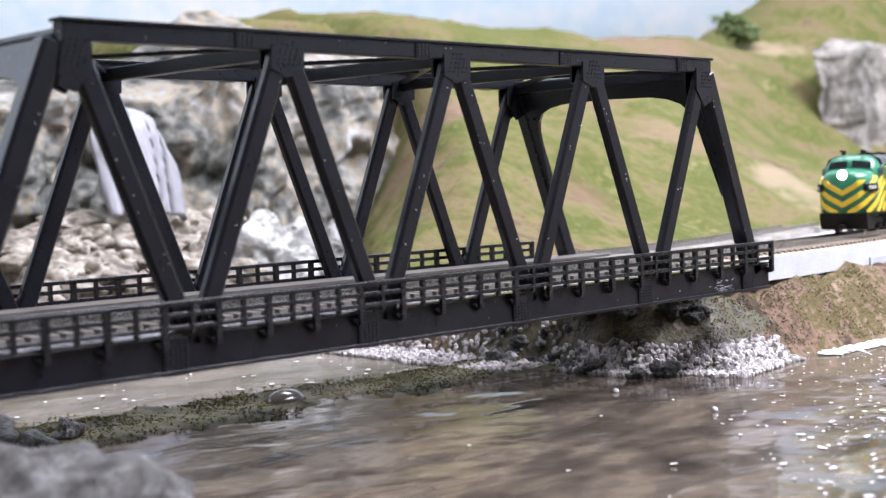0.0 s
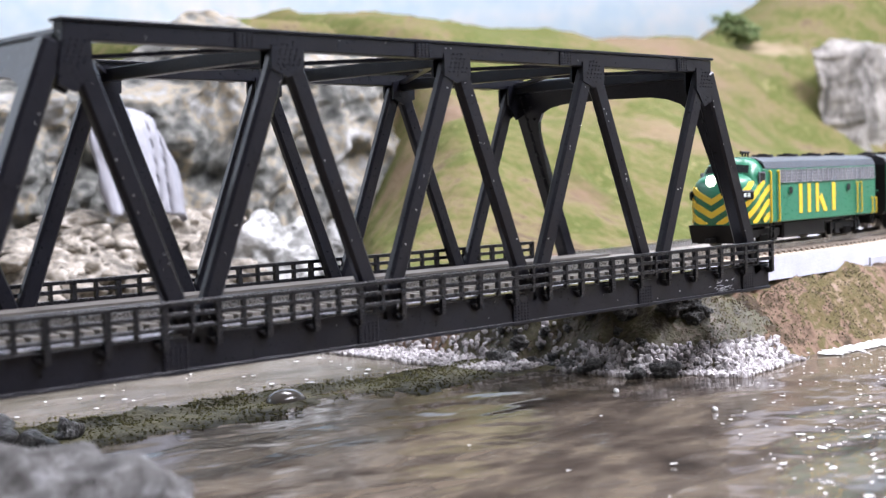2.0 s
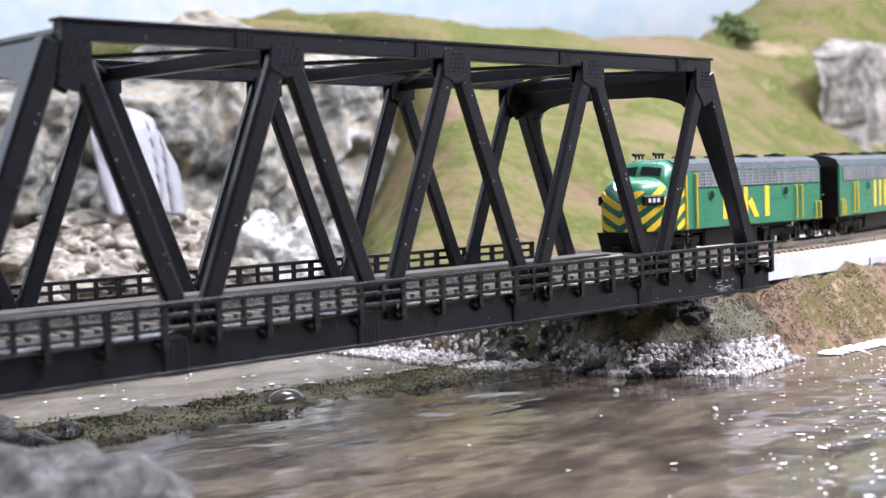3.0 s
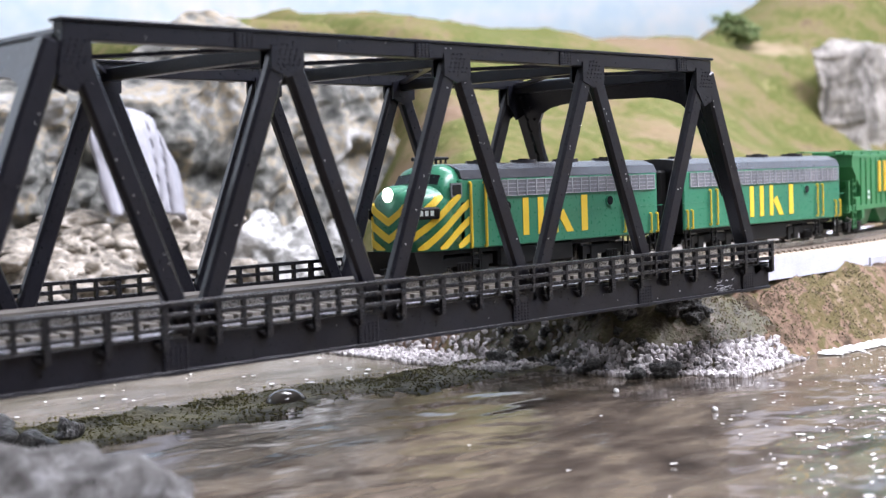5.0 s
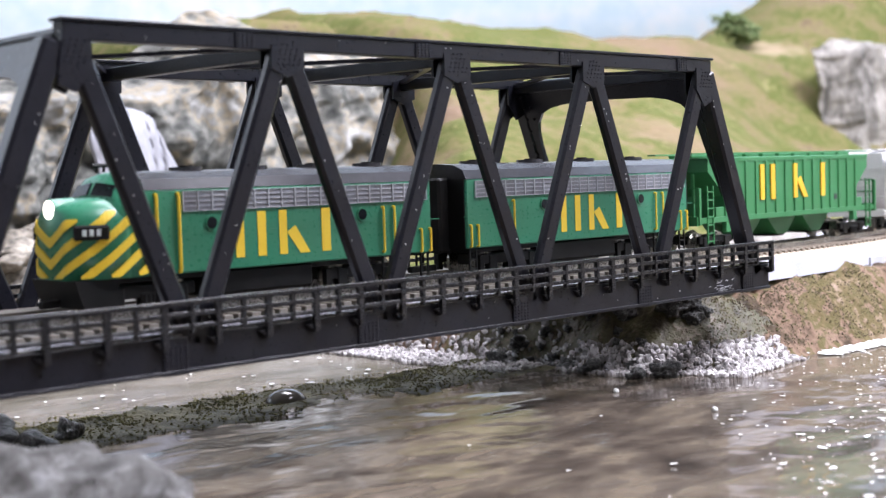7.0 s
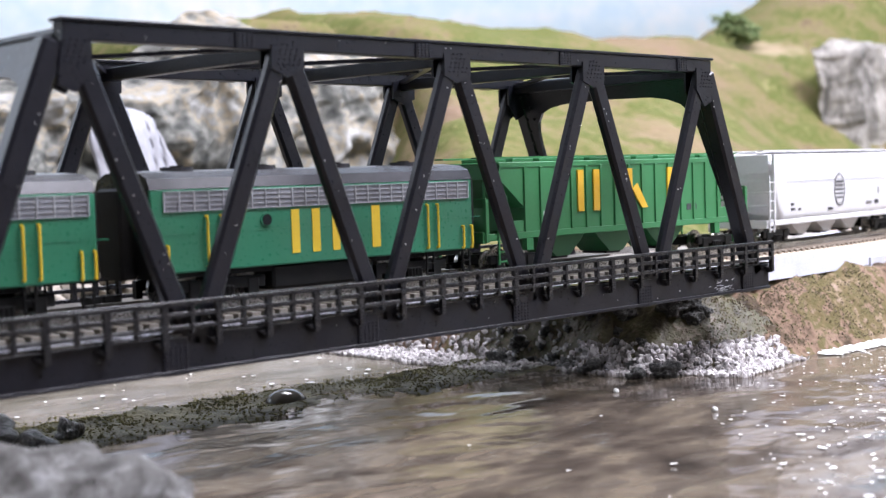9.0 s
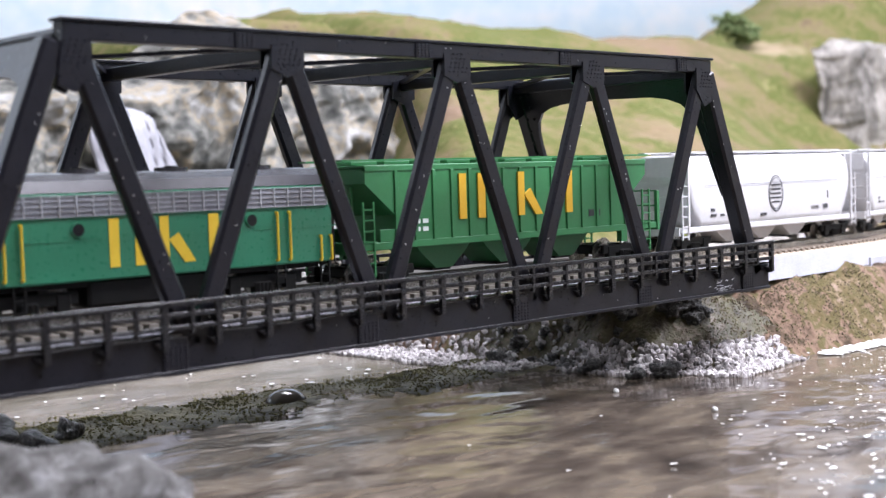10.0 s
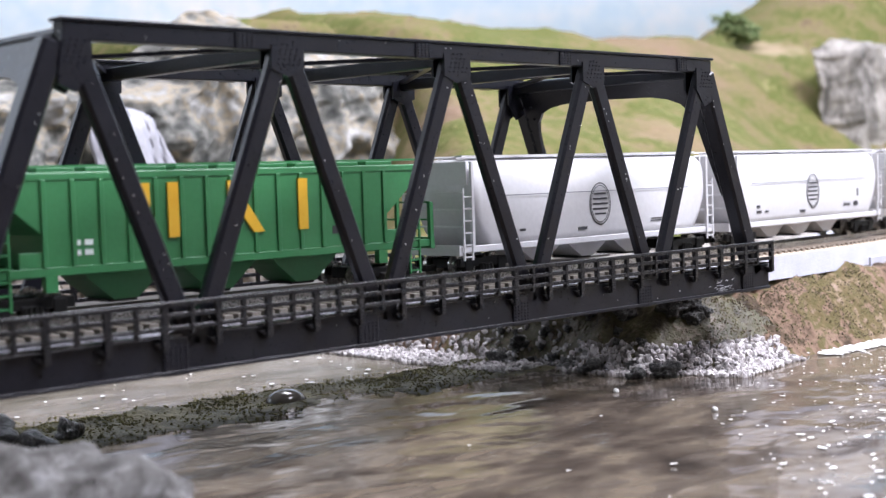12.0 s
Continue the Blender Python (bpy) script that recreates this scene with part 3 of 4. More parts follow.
def track_point(s, off=0.0):
    """The track's line: straight through the bridge, then a curve away."""
    if s <= CURVE_START:
        return Vector((s, off, 0)), 0.0
    a = min((s - CURVE_START) / CURVE_R, CURVE_END)
    r = CURVE_R - off
    if a == CURVE_END:
        run = s - CURVE_START - CURVE_END * CURVE_R
        return Vector((CURVE_START + r * math.sin(a) + run * math.cos(a), CURVE_R - r * math.cos(a) + run * math.sin(a), 0)), a
    return Vector((CURVE_START + r * math.sin(a), CURVE_R - r * math.cos(a), 0)), a


def ribbon(bm, s0, s1, n, section):
    rows = []
    for i in range(n + 1):
        s = s0 + (s1 - s0) * i / n
        row = []
        for off, z in section:
            q, _ = track_point(s, off)
            row.append(bm.verts.new((q.x, q.y, z)))
        rows.append(row)
    k = len(section)
    for p, q in zip(rows, rows[1:]):
        for j in range(k):
            bm.faces.new((p[j], q[j], q[(j + 1) % k], p[(j + 1) % k]))
    bm.faces.new(rows[0])
    bm.faces.new(rows[-1][::-1])
    return bm


def bed_section(w0, w1, z0, z1):
    return ((-w0, z0), (-w1, z1), (w1, z1), (w0, z0))


track = empty("railway_track", "model railway track on tan ballast and white foam", "track")
part("foam_base", ribbon(bmesh.new(), 0.124, 0.9, 60, bed_section(0.0135, 0.0130, -0.0012, 0.0058)), FOAM, track, "white foam roadbed")
part("ballast_bed", ribbon(bmesh.new(), 0.124, 0.9, 60, bed_section(0.0128, 0.0110, 0.0058, 0.0064)), BALLAST, track, "tan ballast top")
part("foam_base", ribbon(bmesh.new(), 0.215, 0.9, 50, ((-0.014, -0.004), (-0.014, 0.0012), (0.052, 0.0018), (0.052, -0.004))), FOAM, track, "white foam sheet")
part("second_bed", ribbon(bmesh.new(), 0.15, 0.9, 50, ((0.046, -0.004), (0.050, 0.0040), (0.076, 0.0040), (0.080, -0.004))), SLATE, track, "grey bed of a second line")
for off in (0.0585, 0.0675):
    part("rail", ribbon(bmesh.new(), 0.15, 0.9, 60, ((off - 0.0004, 0.0040), (off - 0.0004, 0.0056), (off + 0.0004, 0.0056), (off + 0.0004, 0.0040))), STEEL, track, "steel rail")
for off in (-0.0045, 0.0045):
    part("rail", ribbon(bmesh.new(), -0.30, 0.9, 90, ((off - 0.0004, TIE_Z), (off - 0.0004, RAIL_Z), (off + 0.0004, RAIL_Z), (off + 0.0004, TIE_Z))), STEEL, track, "steel rail")
tie_mesh = finish(boxed(-0.0009, 0.0009, -0.0118, 0.0118, 0.0060, TIE_Z, 0.0001), "tie", TIE)
bridge_tie = finish(boxed(-0.0011, 0.0011, -0.0145, 0.0145, 0.0053, TIE_Z, 0.0001), "tie", DARKTIE)
for k in range(230):
    s = -0.25 + 0.0034 * k
    q, a = track_point(s)
    ob = new("tie", tie_mesh if abs(s) > 0.1224 else bridge_tie)
    ob.parent = track
    ob.matrix_basis = Matrix.Translation(q) @ Matrix.Rotation(a, 4, "Z")


# ---- the bridge ----
P, HW = 0.0443, 0.0338
CH0, CH1 = 0.0568, 0.0605
END = 0.1165
GIRD = 0.0067


def truss_x(k):
    return k * P


def bridge():
    top = empty("truss_bridge", "black plastic model truss bridge with side walkways", "bridge")
    rng = random.Random(5)
    rivets = bmesh.new()

    def rivet(x, y, z, ny):
        bmesh.ops.create_cone(rivets, cap_ends=True, segments=6, radius1=0.00022, radius2=0.00013, depth=0.0002, matrix=Matrix.Translation((x, y, z)) @ Matrix.Rotation(radians(90 * ny), 4, "X"))

    for side in (-1, 1):
        yo = side * HW
        yi = side * (HW - 0.0034)
        ya, yb = min(yo, yi), max(yo, yi)
        chord = part("top_chord", boxed(-0.0898, 0.0916, ya, yb, CH0, CH1 - 0.0006, 0.0002), BLACK, top)
        part("flange", boxed(-0.0902, 0.0921, ya - 0.0004, yb + 0.0004, CH1 - 0.0006, CH1, 0.0001), BLACK, chord)
        girder = part("girder", boxed(-END, END, ya, yb, 0.0, GIRD, 0.0002), BLACK, top)
        part("flange", boxed(-END, END, ya - 0.0005, yb + 0.0005, 0.0, 0.0007, 0.0001), BLACK, girder)
        part("flange", boxed(-END, END, ya + 0.0001, yb - 0.0001, GIRD, GIRD + 0.0003), SHINY, girder, "shiny black top flange")
        for k in range(-3, 4):
            # splice plates on the chords
            x = -0.0117 + k * P
            if -1 <= k <= 2:
                part("splice_plate", boxed(x, x + 0.0042, yo - 0.0003, yo + 0.0003, CH0 - 0.0001, CH1 - 0.0007, 0.0001), BLACK, chord)
                for j in range(5):
                    for i in range(4):
                        rivet(x + 0.0006 + 0.001 * i, yo + side * 0.0004, CH0 + 0.0004 + 0.0006 * j, 1)
            x = -0.0074 + (k - 0.5) * P
            if -2 <= k <= 3:
                part("splice_plate", boxed(x, x + 0.0052, yo - 0.0004, yo + 0.0004, -0.0002, GIRD - 0.0004, 0.0001), BLACK, girder)
                for j in range(6):
                    for i in range(5):
                        rivet(x + 0.0006 + 0.001 * i, yo + side * 0.0005, 0.0011 + 0.0007 * j, 1)
        for k in range(-2, 3):
            x = truss_x(k)
            # gusset under the chord with the two slanting posts
            w = 0.0038
            lo = 0.0519 if abs(k) < 2 else 0.0508
            g = [(x - w, CH0 + 0.001), (x - w, lo + 0.0015), (x, lo), (x + w, lo + 0.0015), (x + w, CH0 + 0.001)]
            if abs(k) == 2:
                e = 1 if k > 0 else -1
                g = [(x - e * w, CH0 + 0.001), (x - e * w, lo + 0.0015), (x - e * 0.0006, lo - 0.0026), (x + e * 0.0026, lo - 0.0012), (x + e * 0.0016, CH0 + 0.001)]
            part("gusset", prism(bmesh.new(), g, yo - 0.0003, yo + 0.0003), BLACK, chord)
            part("gusset", prism(bmesh.new(), g, yi - 0.0003, yi + 0.0003), BLACK, chord)
            for j in range(5):
                for i in range(5 - j // 2):
                    rivet(x - 0.0024 + 0.0012 * i + 0.0003 * j, yo + side * 0.0004, lo + 0.0024 + 0.0009 * j, 1)
            for e in (-1, 1):
                bx = x + e * P / 2
                bm = bmesh.new()
                end_post = (k == -2 and e < 0) or (k == 2 and e > 0)
                out = 0.0014 if end_post else -0.0007 if k == 2 else 0.0
                deep = 0.0042 if end_post else 0.0024
                a, b = Vector((x + e * (out + 0.0009), side * (HW - deep / 2), 0.0568)), Vector((bx + e * (out - 0.0004), side * (HW - deep / 2), 0.0040))
                beam(bm, a, b, 0.0044 if end_post else 0.0041, deep, 0.0006)
                part("end_post" if end_post else "diagonal", bm, BLACK, top)
        # walkway, railing and its posts
        yr = side * (HW + 0.0012)
        if side > 0:
            part("walkway", boxed(-END, END, 0.0205, HW - 0.0043, 0.0076, 0.0082), WALK, top, "light grey walkway boards")
        else:
            part("deck_board", boxed(-END, END, -0.0205, -0.0150, 0.0047, 0.0054), FOAM, top, "pale foam deck board")
        far_end = END if side < 0 else 0.0988
        rail = part("railing", boxed(-END, far_end, yr - 0.0005, yr + 0.0005, 0.0119, 0.0128, 0.0001), RAILBLACK, top)
        for z in (0.0099, 0.0077):
            part("rail_bar", boxed(-END, far_end, yr - 0.0004, yr + 0.0004, z, z + 0.0009, 0.00012), RAILBLACK, rail)
        places = [(-0.0296 + i * P / 8, i % 2 == 0) for i in range(-16, 27) if -END + 0.003 < -0.0296 + i * P / 8 < far_end - 0.003]
        for x, heavy in places + [(-END + 0.0006, True), (far_end - 0.0006, True)]:
            w = 0.0006 if heavy else 0.00036
            bm = boxed(x - w, x + w, yr - 0.0005, yr + 0.0005, 0.0046 if heavy else 0.0070, 0.0122)
            if heavy:
                prism(bm, [(x - 0.0005, 0.0043), (x + 0.0005, 0.0043), (x + 0.0005, 0.0058), (x - 0.0018, 0.0058), (x - 0.0012, 0.0052)], min(yr, yo), max(yr, yo))
            part("post", bm, RAILBLACK, rail)
    # floor beams and stringers
    for k in range(-5, 6):
        x = k * P / 2
        part("floor_beam", boxed(x - 0.0008, x + 0.0008, -HW + 0.0035, HW - 0.0035, 0.0006, 0.0046), BLACK, top)
    for y in (-0.0135, 0.0, 0.0135):
        part("stringer", boxed(-END, END, y - 0.0008, y + 0.0008, 0.0046, 0.0053), BLACK, top)
    # top bracing
    for k in range(-2, 3):
        x = truss_x(k)
        part("strut", boxed(x - 0.0012, x + 0.0012, -HW + 0.003, HW - 0.003, 0.0556, 0.0584, 0.0002), BLACK, top)
        if k < 2:
            for e in (-1, 1):
                bm = bmesh.new()
                beam(bm, (x, e * (HW - 0.003), 0.0576), (x + P, -e * (HW - 0.003), 0.0576), 0.0008, 0.0016)
                part("brace", bm, BLACK, top)
    # portals in the slanting plane of the end posts
    for e in (-1, 1):
        half = [(0.0305, 0.0), (0.0305, 0.036), (0.0292, 0.036), (0.0272, 0.0155), (0.0262, 0.0125), (0.0240, 0.0098), (0.0200, 0.0082), (0.0150, 0.0074), (0.0, 0.0070)]
        outline = half + [(-y, z) for y, z in half[-2::-1]]
        base = Vector((e * 0.0886, 0, 0.0588))
        down = Vector((e * P / 2, 0, -0.0540)).normalized()
        m = Matrix((Vector((0, 1, 0)), Vector((0, 1, 0)).cross(down).normalized(), down)).transposed().to_4x4()
        m.translation = base
        portal = part("portal", prism(bmesh.new(), outline, -0.0006, 0.0006, m), BLACK, top)
        for sd in (-1, 1):
            for face in (-0.0008, 0.0008):
                for j in range(9):
                    for col in (0.0298, 0.0272):
                        if col < 0.029 and j > 2:
                            continue
                        q = m @ Matrix.Translation((sd * col, face, 0.004 + j * 0.0036)) @ Matrix.Rotation(radians(90), 4, "X")
                        bmesh.ops.create_uvsphere(rivets, u_segments=8, v_segments=4, radius=0.00045, matrix=q)
        for y in range(-7, 8):
            q = m @ Vector((y * 0.0040, -0.0007 if e < 0 else 0.0007, 0.0016))
            rivet(q.x, q.y, q.z, 0)
        for sd in (-1, 1):
            q = m @ Vector((sd * 0.0250, 0.0008, 0.0030))
            rivet(q.x, q.y, q.z, 0)
    scuff = bmesh.new()
    for _ in range(26):
        x, z = rng.gauss(0.0942, 0.0018), rng.uniform(0.0010, 0.0036)
        beam(scuff, (x, -HW - 0.00005, z), (x + rng.uniform(0.0003, 0.0014), -HW - 0.00005, z + rng.uniform(0, 0.0003)), 0.00012, 0.0002)
    tagged(part("scuff", scuff, SILVER, top), "pale scuff marks on the girder", kind="stuff")
    dust = bmesh.new()
    for _ in range(90):
        k, e, u = rng.randint(-2, 2), rng.choice((-1, 1)), rng.uniform(0.08, 0.95)
        x = k * P + e * u * P / 2 + rng.uniform(-0.0012, 0.0012)
        z = 0.0568 - u * 0.0528
        if rng.random() < 0.3:
            x, z = rng.uniform(-0.11, 0.11), rng.choice((rng.uniform(0.001, 0.006), rng.uniform(0.0572, 0.0598)))
        bmesh.ops.create_icosphere(dust, subdivisions=1, radius=rng.uniform(0.00006, 0.00015), matrix=Matrix.Translation((x, -HW - 0.0001, z)))
    tagged(part("dust", dust, FROTH_GLINT, top), "pale dust specks", kind="stuff")
    tagged(part("rivets", rivets, BLACK, top), "tiny moulded rivet heads", kind="stuff")
    return top


bridge()

# ---- the train ----
SPEED, REAR_AT_6 = 0.0428, 0.1560
WHEEL_Z = 0.0078


def coupler(parent, x, e):
    part("coupler", boxed(min(x, x + e * 0.004), max(x, x + e * 0.004), -0.0008, 0.0008, 0.0095, 0.0110, 0.0002), DARK, parent)


def truck(parent, x, wheel_r, gap, material, wheels, loco=False):
    t = part("truck", boxed(-gap / 2 - 0.002, gap / 2 + 0.002, -0.0026, 0.0026, WHEEL_Z + wheel_r * 0.8, WHEEL_Z + wheel_r * 1.7, 0.0003), material, parent, m=pose(x, 0, 0))
    for e in (-1, 1):
        y = e * 0.0072
        bm = boxed(-gap / 2 - 0.0032, gap / 2 + 0.0032, y - 0.0006, y + 0.0006, WHEEL_Z + wheel_r * 0.9, WHEEL_Z + wheel_r * 1.7, 0.0002)
        for ax in (-gap / 2, gap / 2):
            box(bm, ax - 0.0014, ax + 0.0014, y - 0.0009, y + 0.0009, WHEEL_Z + wheel_r * 0.45, WHEEL_Z + wheel_r * 1.6, 0.0002)
        box(bm, -0.0022, 0.0022, y - 0.0010, y + 0.0010, WHEEL_Z + wheel_r * 0.3, WHEEL_Z + wheel_r * 1.2, 0.0002)
        for i in range(4):
            cyl(bm, (-0.0015 + 0.001 * i, y + e * 0.0011, WHEEL_Z + wheel_r * 0.4), (-0.0015 + 0.001 * i, y + e * 0.0011, WHEEL_Z + wheel_r * 1.1), 0.0004, 6)
        if loco:
            box(bm, -gap / 2 - 0.0045, -gap / 2 - 0.003, y - 0.0007, y + 0.0007, WHEEL_Z + 0.0012, WHEEL_Z + 0.005)
        part("sideframe", bm, material, t)
    for ax in (-gap / 2, gap / 2):
        bm = bmesh.new()
        for e in (-1, 1):
            cyl(bm, (0, e * 0.0040, 0), (0, e * 0.0053, 0), wheel_r, 18)
            cyl(bm, (0, e * 0.0037, 0), (0, e * 0.0041, 0), wheel_r + 0.0005, 18)
            for q in range(5):
                a = q * math.tau / 5
                cyl(bm, (math.cos(a) * wheel_r * 0.6, e * 0.0053, math.sin(a) * wheel_r * 0.6), (math.cos(a) * wheel_r * 0.6, e * 0.0055, math.sin(a) * wheel_r * 0.6), wheel_r * 0.14, 6)
        cyl(bm, (0, -0.0055, 0), (0, 0.0055, 0), 0.0007, 8)
        w = part("wheelset", bm, STEEL, t, "dark steel wheels on their axle", m=pose(ax, 0, WHEEL_Z + wheel_r))
        wheels.append((w, ax, WHEEL_Z + wheel_r, wheel_r))
    return t


def loft(bm, sections):
    rows = [[bm.verts.new(c) for c in s] for s in sections]
    k = len(rows[0])
    for p, q in zip(rows, rows[1:]):
        for j in range(k):
            bm.faces.new((p[j], q[j], q[(j + 1) % k], p[(j + 1) % k]))
    bm.faces.new(rows[0])
    bm.faces.new(rows[-1][::-1])
    return bm


LW = 0.0100
SILL, EAVE, ROOFTOP = 0.0148, 0.0311, 0.0349


def roof_row(x, w=LW, eave=EAVE, topz=ROOFTOP, n=7):
    """The round of a roof across the body, from one eave to the other."""
    pts = []
    for i in range(n):
        a = math.pi * i / (n - 1)
        pts.append((x, -w * math.copysign(abs(math.cos(a)) ** 0.75, math.cos(a)), eave + (topz - eave) * math.sin(a) ** 0.8))
    return pts


def bars(parent, x0, x1, z0, z1, y, material, name, label, gaps=()):
    """Plain upright painted bars on a car's side."""
    for a, b in ((x0, x1),) if not gaps else gaps:
        part(name, boxed(a, b, min(y, y * 1.012), max(y, y * 1.012), z0, z1), material, parent, label)


def grab(parent, x, z0, z1, material, sides=(-1, 1), r=0.00028):
    for e in sides:
        bm = bmesh.new()
        y = e * (LW + 0.0006)
        cyl(bm, (x, y, z0), (x, y, z1), r, 6)
        for z in (z0, z1):
            cyl(bm, (x, e * LW, z), (x, y, z), r, 6)
        part("handrail", bm, material, parent, "yellow handrail" if material is YELLOW else "")


def loco_side(loco, x0, x1, porthole_xs, letters_x):
    """What both locomotives carry on their flanks: grilles, portholes, bars, fans."""
    for e in (-1, 1):
        y = e * LW
        gr = part("grille", boxed(x0, x1, min(y, y * 1.02), max(y, y * 1.02), 0.0268, 0.0306), GRILLE, loco, "silver side grille")
        bm = bmesh.new()
        n = int((x1 - x0) / 0.0034)
        for i in range(n + 1):
            x = x0 + (x1 - x0) * i / n
            box(bm, x - 0.00011, x + 0.00011, min(y, y * 1.045), max(y, y * 1.045), 0.0268, 0.0306)
        for j in range(5):
            z = 0.0268 + 0.0038 * j / 4
            box(bm, x0, x1, min(y, y * 1.04), max(y, y * 1.04), z - 0.00007, z + 0.00007)
        part("grille_mesh", bm, SILVER, gr)
        for px in porthole_xs:
            ring = part("porthole", cyl(bmesh.new(), (px, y, 0.0243), (px, y * 1.03, 0.0243), 0.00150, 18), GREEN, loco)
            part("pane", cyl(bmesh.new(), (px, y, 0.0243), (px, y * 1.04, 0.0243), 0.00118, 18), GLASS, ring, "dark round glass")
        for a, b in ((0.0, 0.0021), (0.0055, 0.0076), (0.0110, 0.0130), (0.0222, 0.0246)):
            bars(loco, letters_x + a, letters_x + b, 0.0170, 0.0261, y, YELLOW, "painted_bar", "yellow painted bar")
        slant = [(letters_x + 0.0130, 0.0215), (letters_x + 0.0152, 0.0228), (letters_x + 0.0190, 0.0170), (letters_x + 0.0164, 0.0170)]
        part("painted_bar", prism(bmesh.new(), slant, min(y, y * 1.012), max(y, y * 1.012)), YELLOW, loco, "yellow slanting painted bar")
        part("seam", boxed(x0 - 0.004, x1 + 0.004, min(y, y * 1.008), max(y, y * 1.008), 0.0222, 0.0224), GREEN, loco)
    for i in range(4):
        x = x0 + (x1 - x0) * (0.12 + 0.25 * i)
        fan = part("roof_fan", cyl(bmesh.new(), (x, 0, ROOFTOP - 0.0003), (x, 0, ROOFTOP + 0.0006), 0.0034, 20), ROOF, loco)
        part("fan_cap", cyl(bmesh.new(), (x, 0, ROOFTOP + 0.0006), (x, 0, ROOFTOP + 0.0009), 0.0014, 12), DARK, fan)


def underframe(loco, half):
    part("fuel_tank", boxed(-0.014, 0.014, -0.0080, 0.0080, WHEEL_Z + 0.0018, SILL, 0.0006), DARK, loco, "black fuel tank")
    part("frame", boxed(-half + 0.002, half - 0.002, -0.0075, 0.0075, SILL - 0.0012, SILL, 0.0001), DARK, loco)


def ladder_steps(loco, xs):
    for x in xs:
        for e in (-1, 1):
            bm = bmesh.new()
            y = e * 0.0092
            for dx in (-0.0011, 0.0011):
                box(bm, x + dx - 0.0002, x + dx + 0.0002, y - 0.0002, y + 0.0002, WHEEL_Z + 0.0018, SILL)
            for z in (WHEEL_Z + 0.002, WHEEL_Z + 0.0042):
                box(bm, x - 0.0011, x + 0.0011, y - 0.0004, y + 0.0004, z, z + 0.0003)
            part("steps", bm, DARK, loco)


def booster(wheels):
    """The second unit, with flat ends."""
    loco = empty("locomotive", "green booster diesel locomotive with yellow side markings", "locomotive", "locomotives of the train")
    h = 0.0434
    part("body", boxed(-h - 0.0007, h, -LW, LW, SILL, EAVE, 0.0003), GREEN, loco)
    part("roof", loft(bmesh.new(), [roof_row(-h - 0.0007), roof_row(-h + 0.001), roof_row(h - 0.001), roof_row(h)]), ROOF, loco, "dark grey rounded roof", smooth=False)
    for e in (-1, 1):
        part("end_wall", boxed(min(e * h, e * (h + 0.0010)), max(e * h, e * (h + 0.0010)), -LW + 0.0006, LW - 0.0006, SILL, EAVE), DARK, loco, "black end wall")
        part("diaphragm", boxed(min(e * h, e * (h + 0.0040)), max(e * h, e * (h + 0.0040)), -0.0042, 0.0042, SILL - 0.001, EAVE + 0.0005, 0.0006), DARK, loco, "black rubber diaphragm")
        coupler(loco, e * (h + 0.002), e)
    loco_side(loco, -h + 0.0022, h - 0.0016, (-0.0168, 0.0222), -0.0104)
    for x in (-h + 0.0002, -h + 0.0026, h - 0.0036, h - 0.0008):
        grab(loco, x, 0.0152, 0.0202, YELLOW)
    for x in (-h + 0.0118, -h + 0.0152, h - 0.0150, h - 0.0118):
        grab(loco, x, 0.0158, 0.0256, YELLOW)
    underframe(loco, h)
    ladder_steps(loco, (-h + 0.0018, h - 0.0018, h - 0.0134, -h + 0.015))
    for x in (-0.0262, 0.0262):
        truck(loco, x, 0.0031, 0.0142, DARK, wheels, True)
    return loco


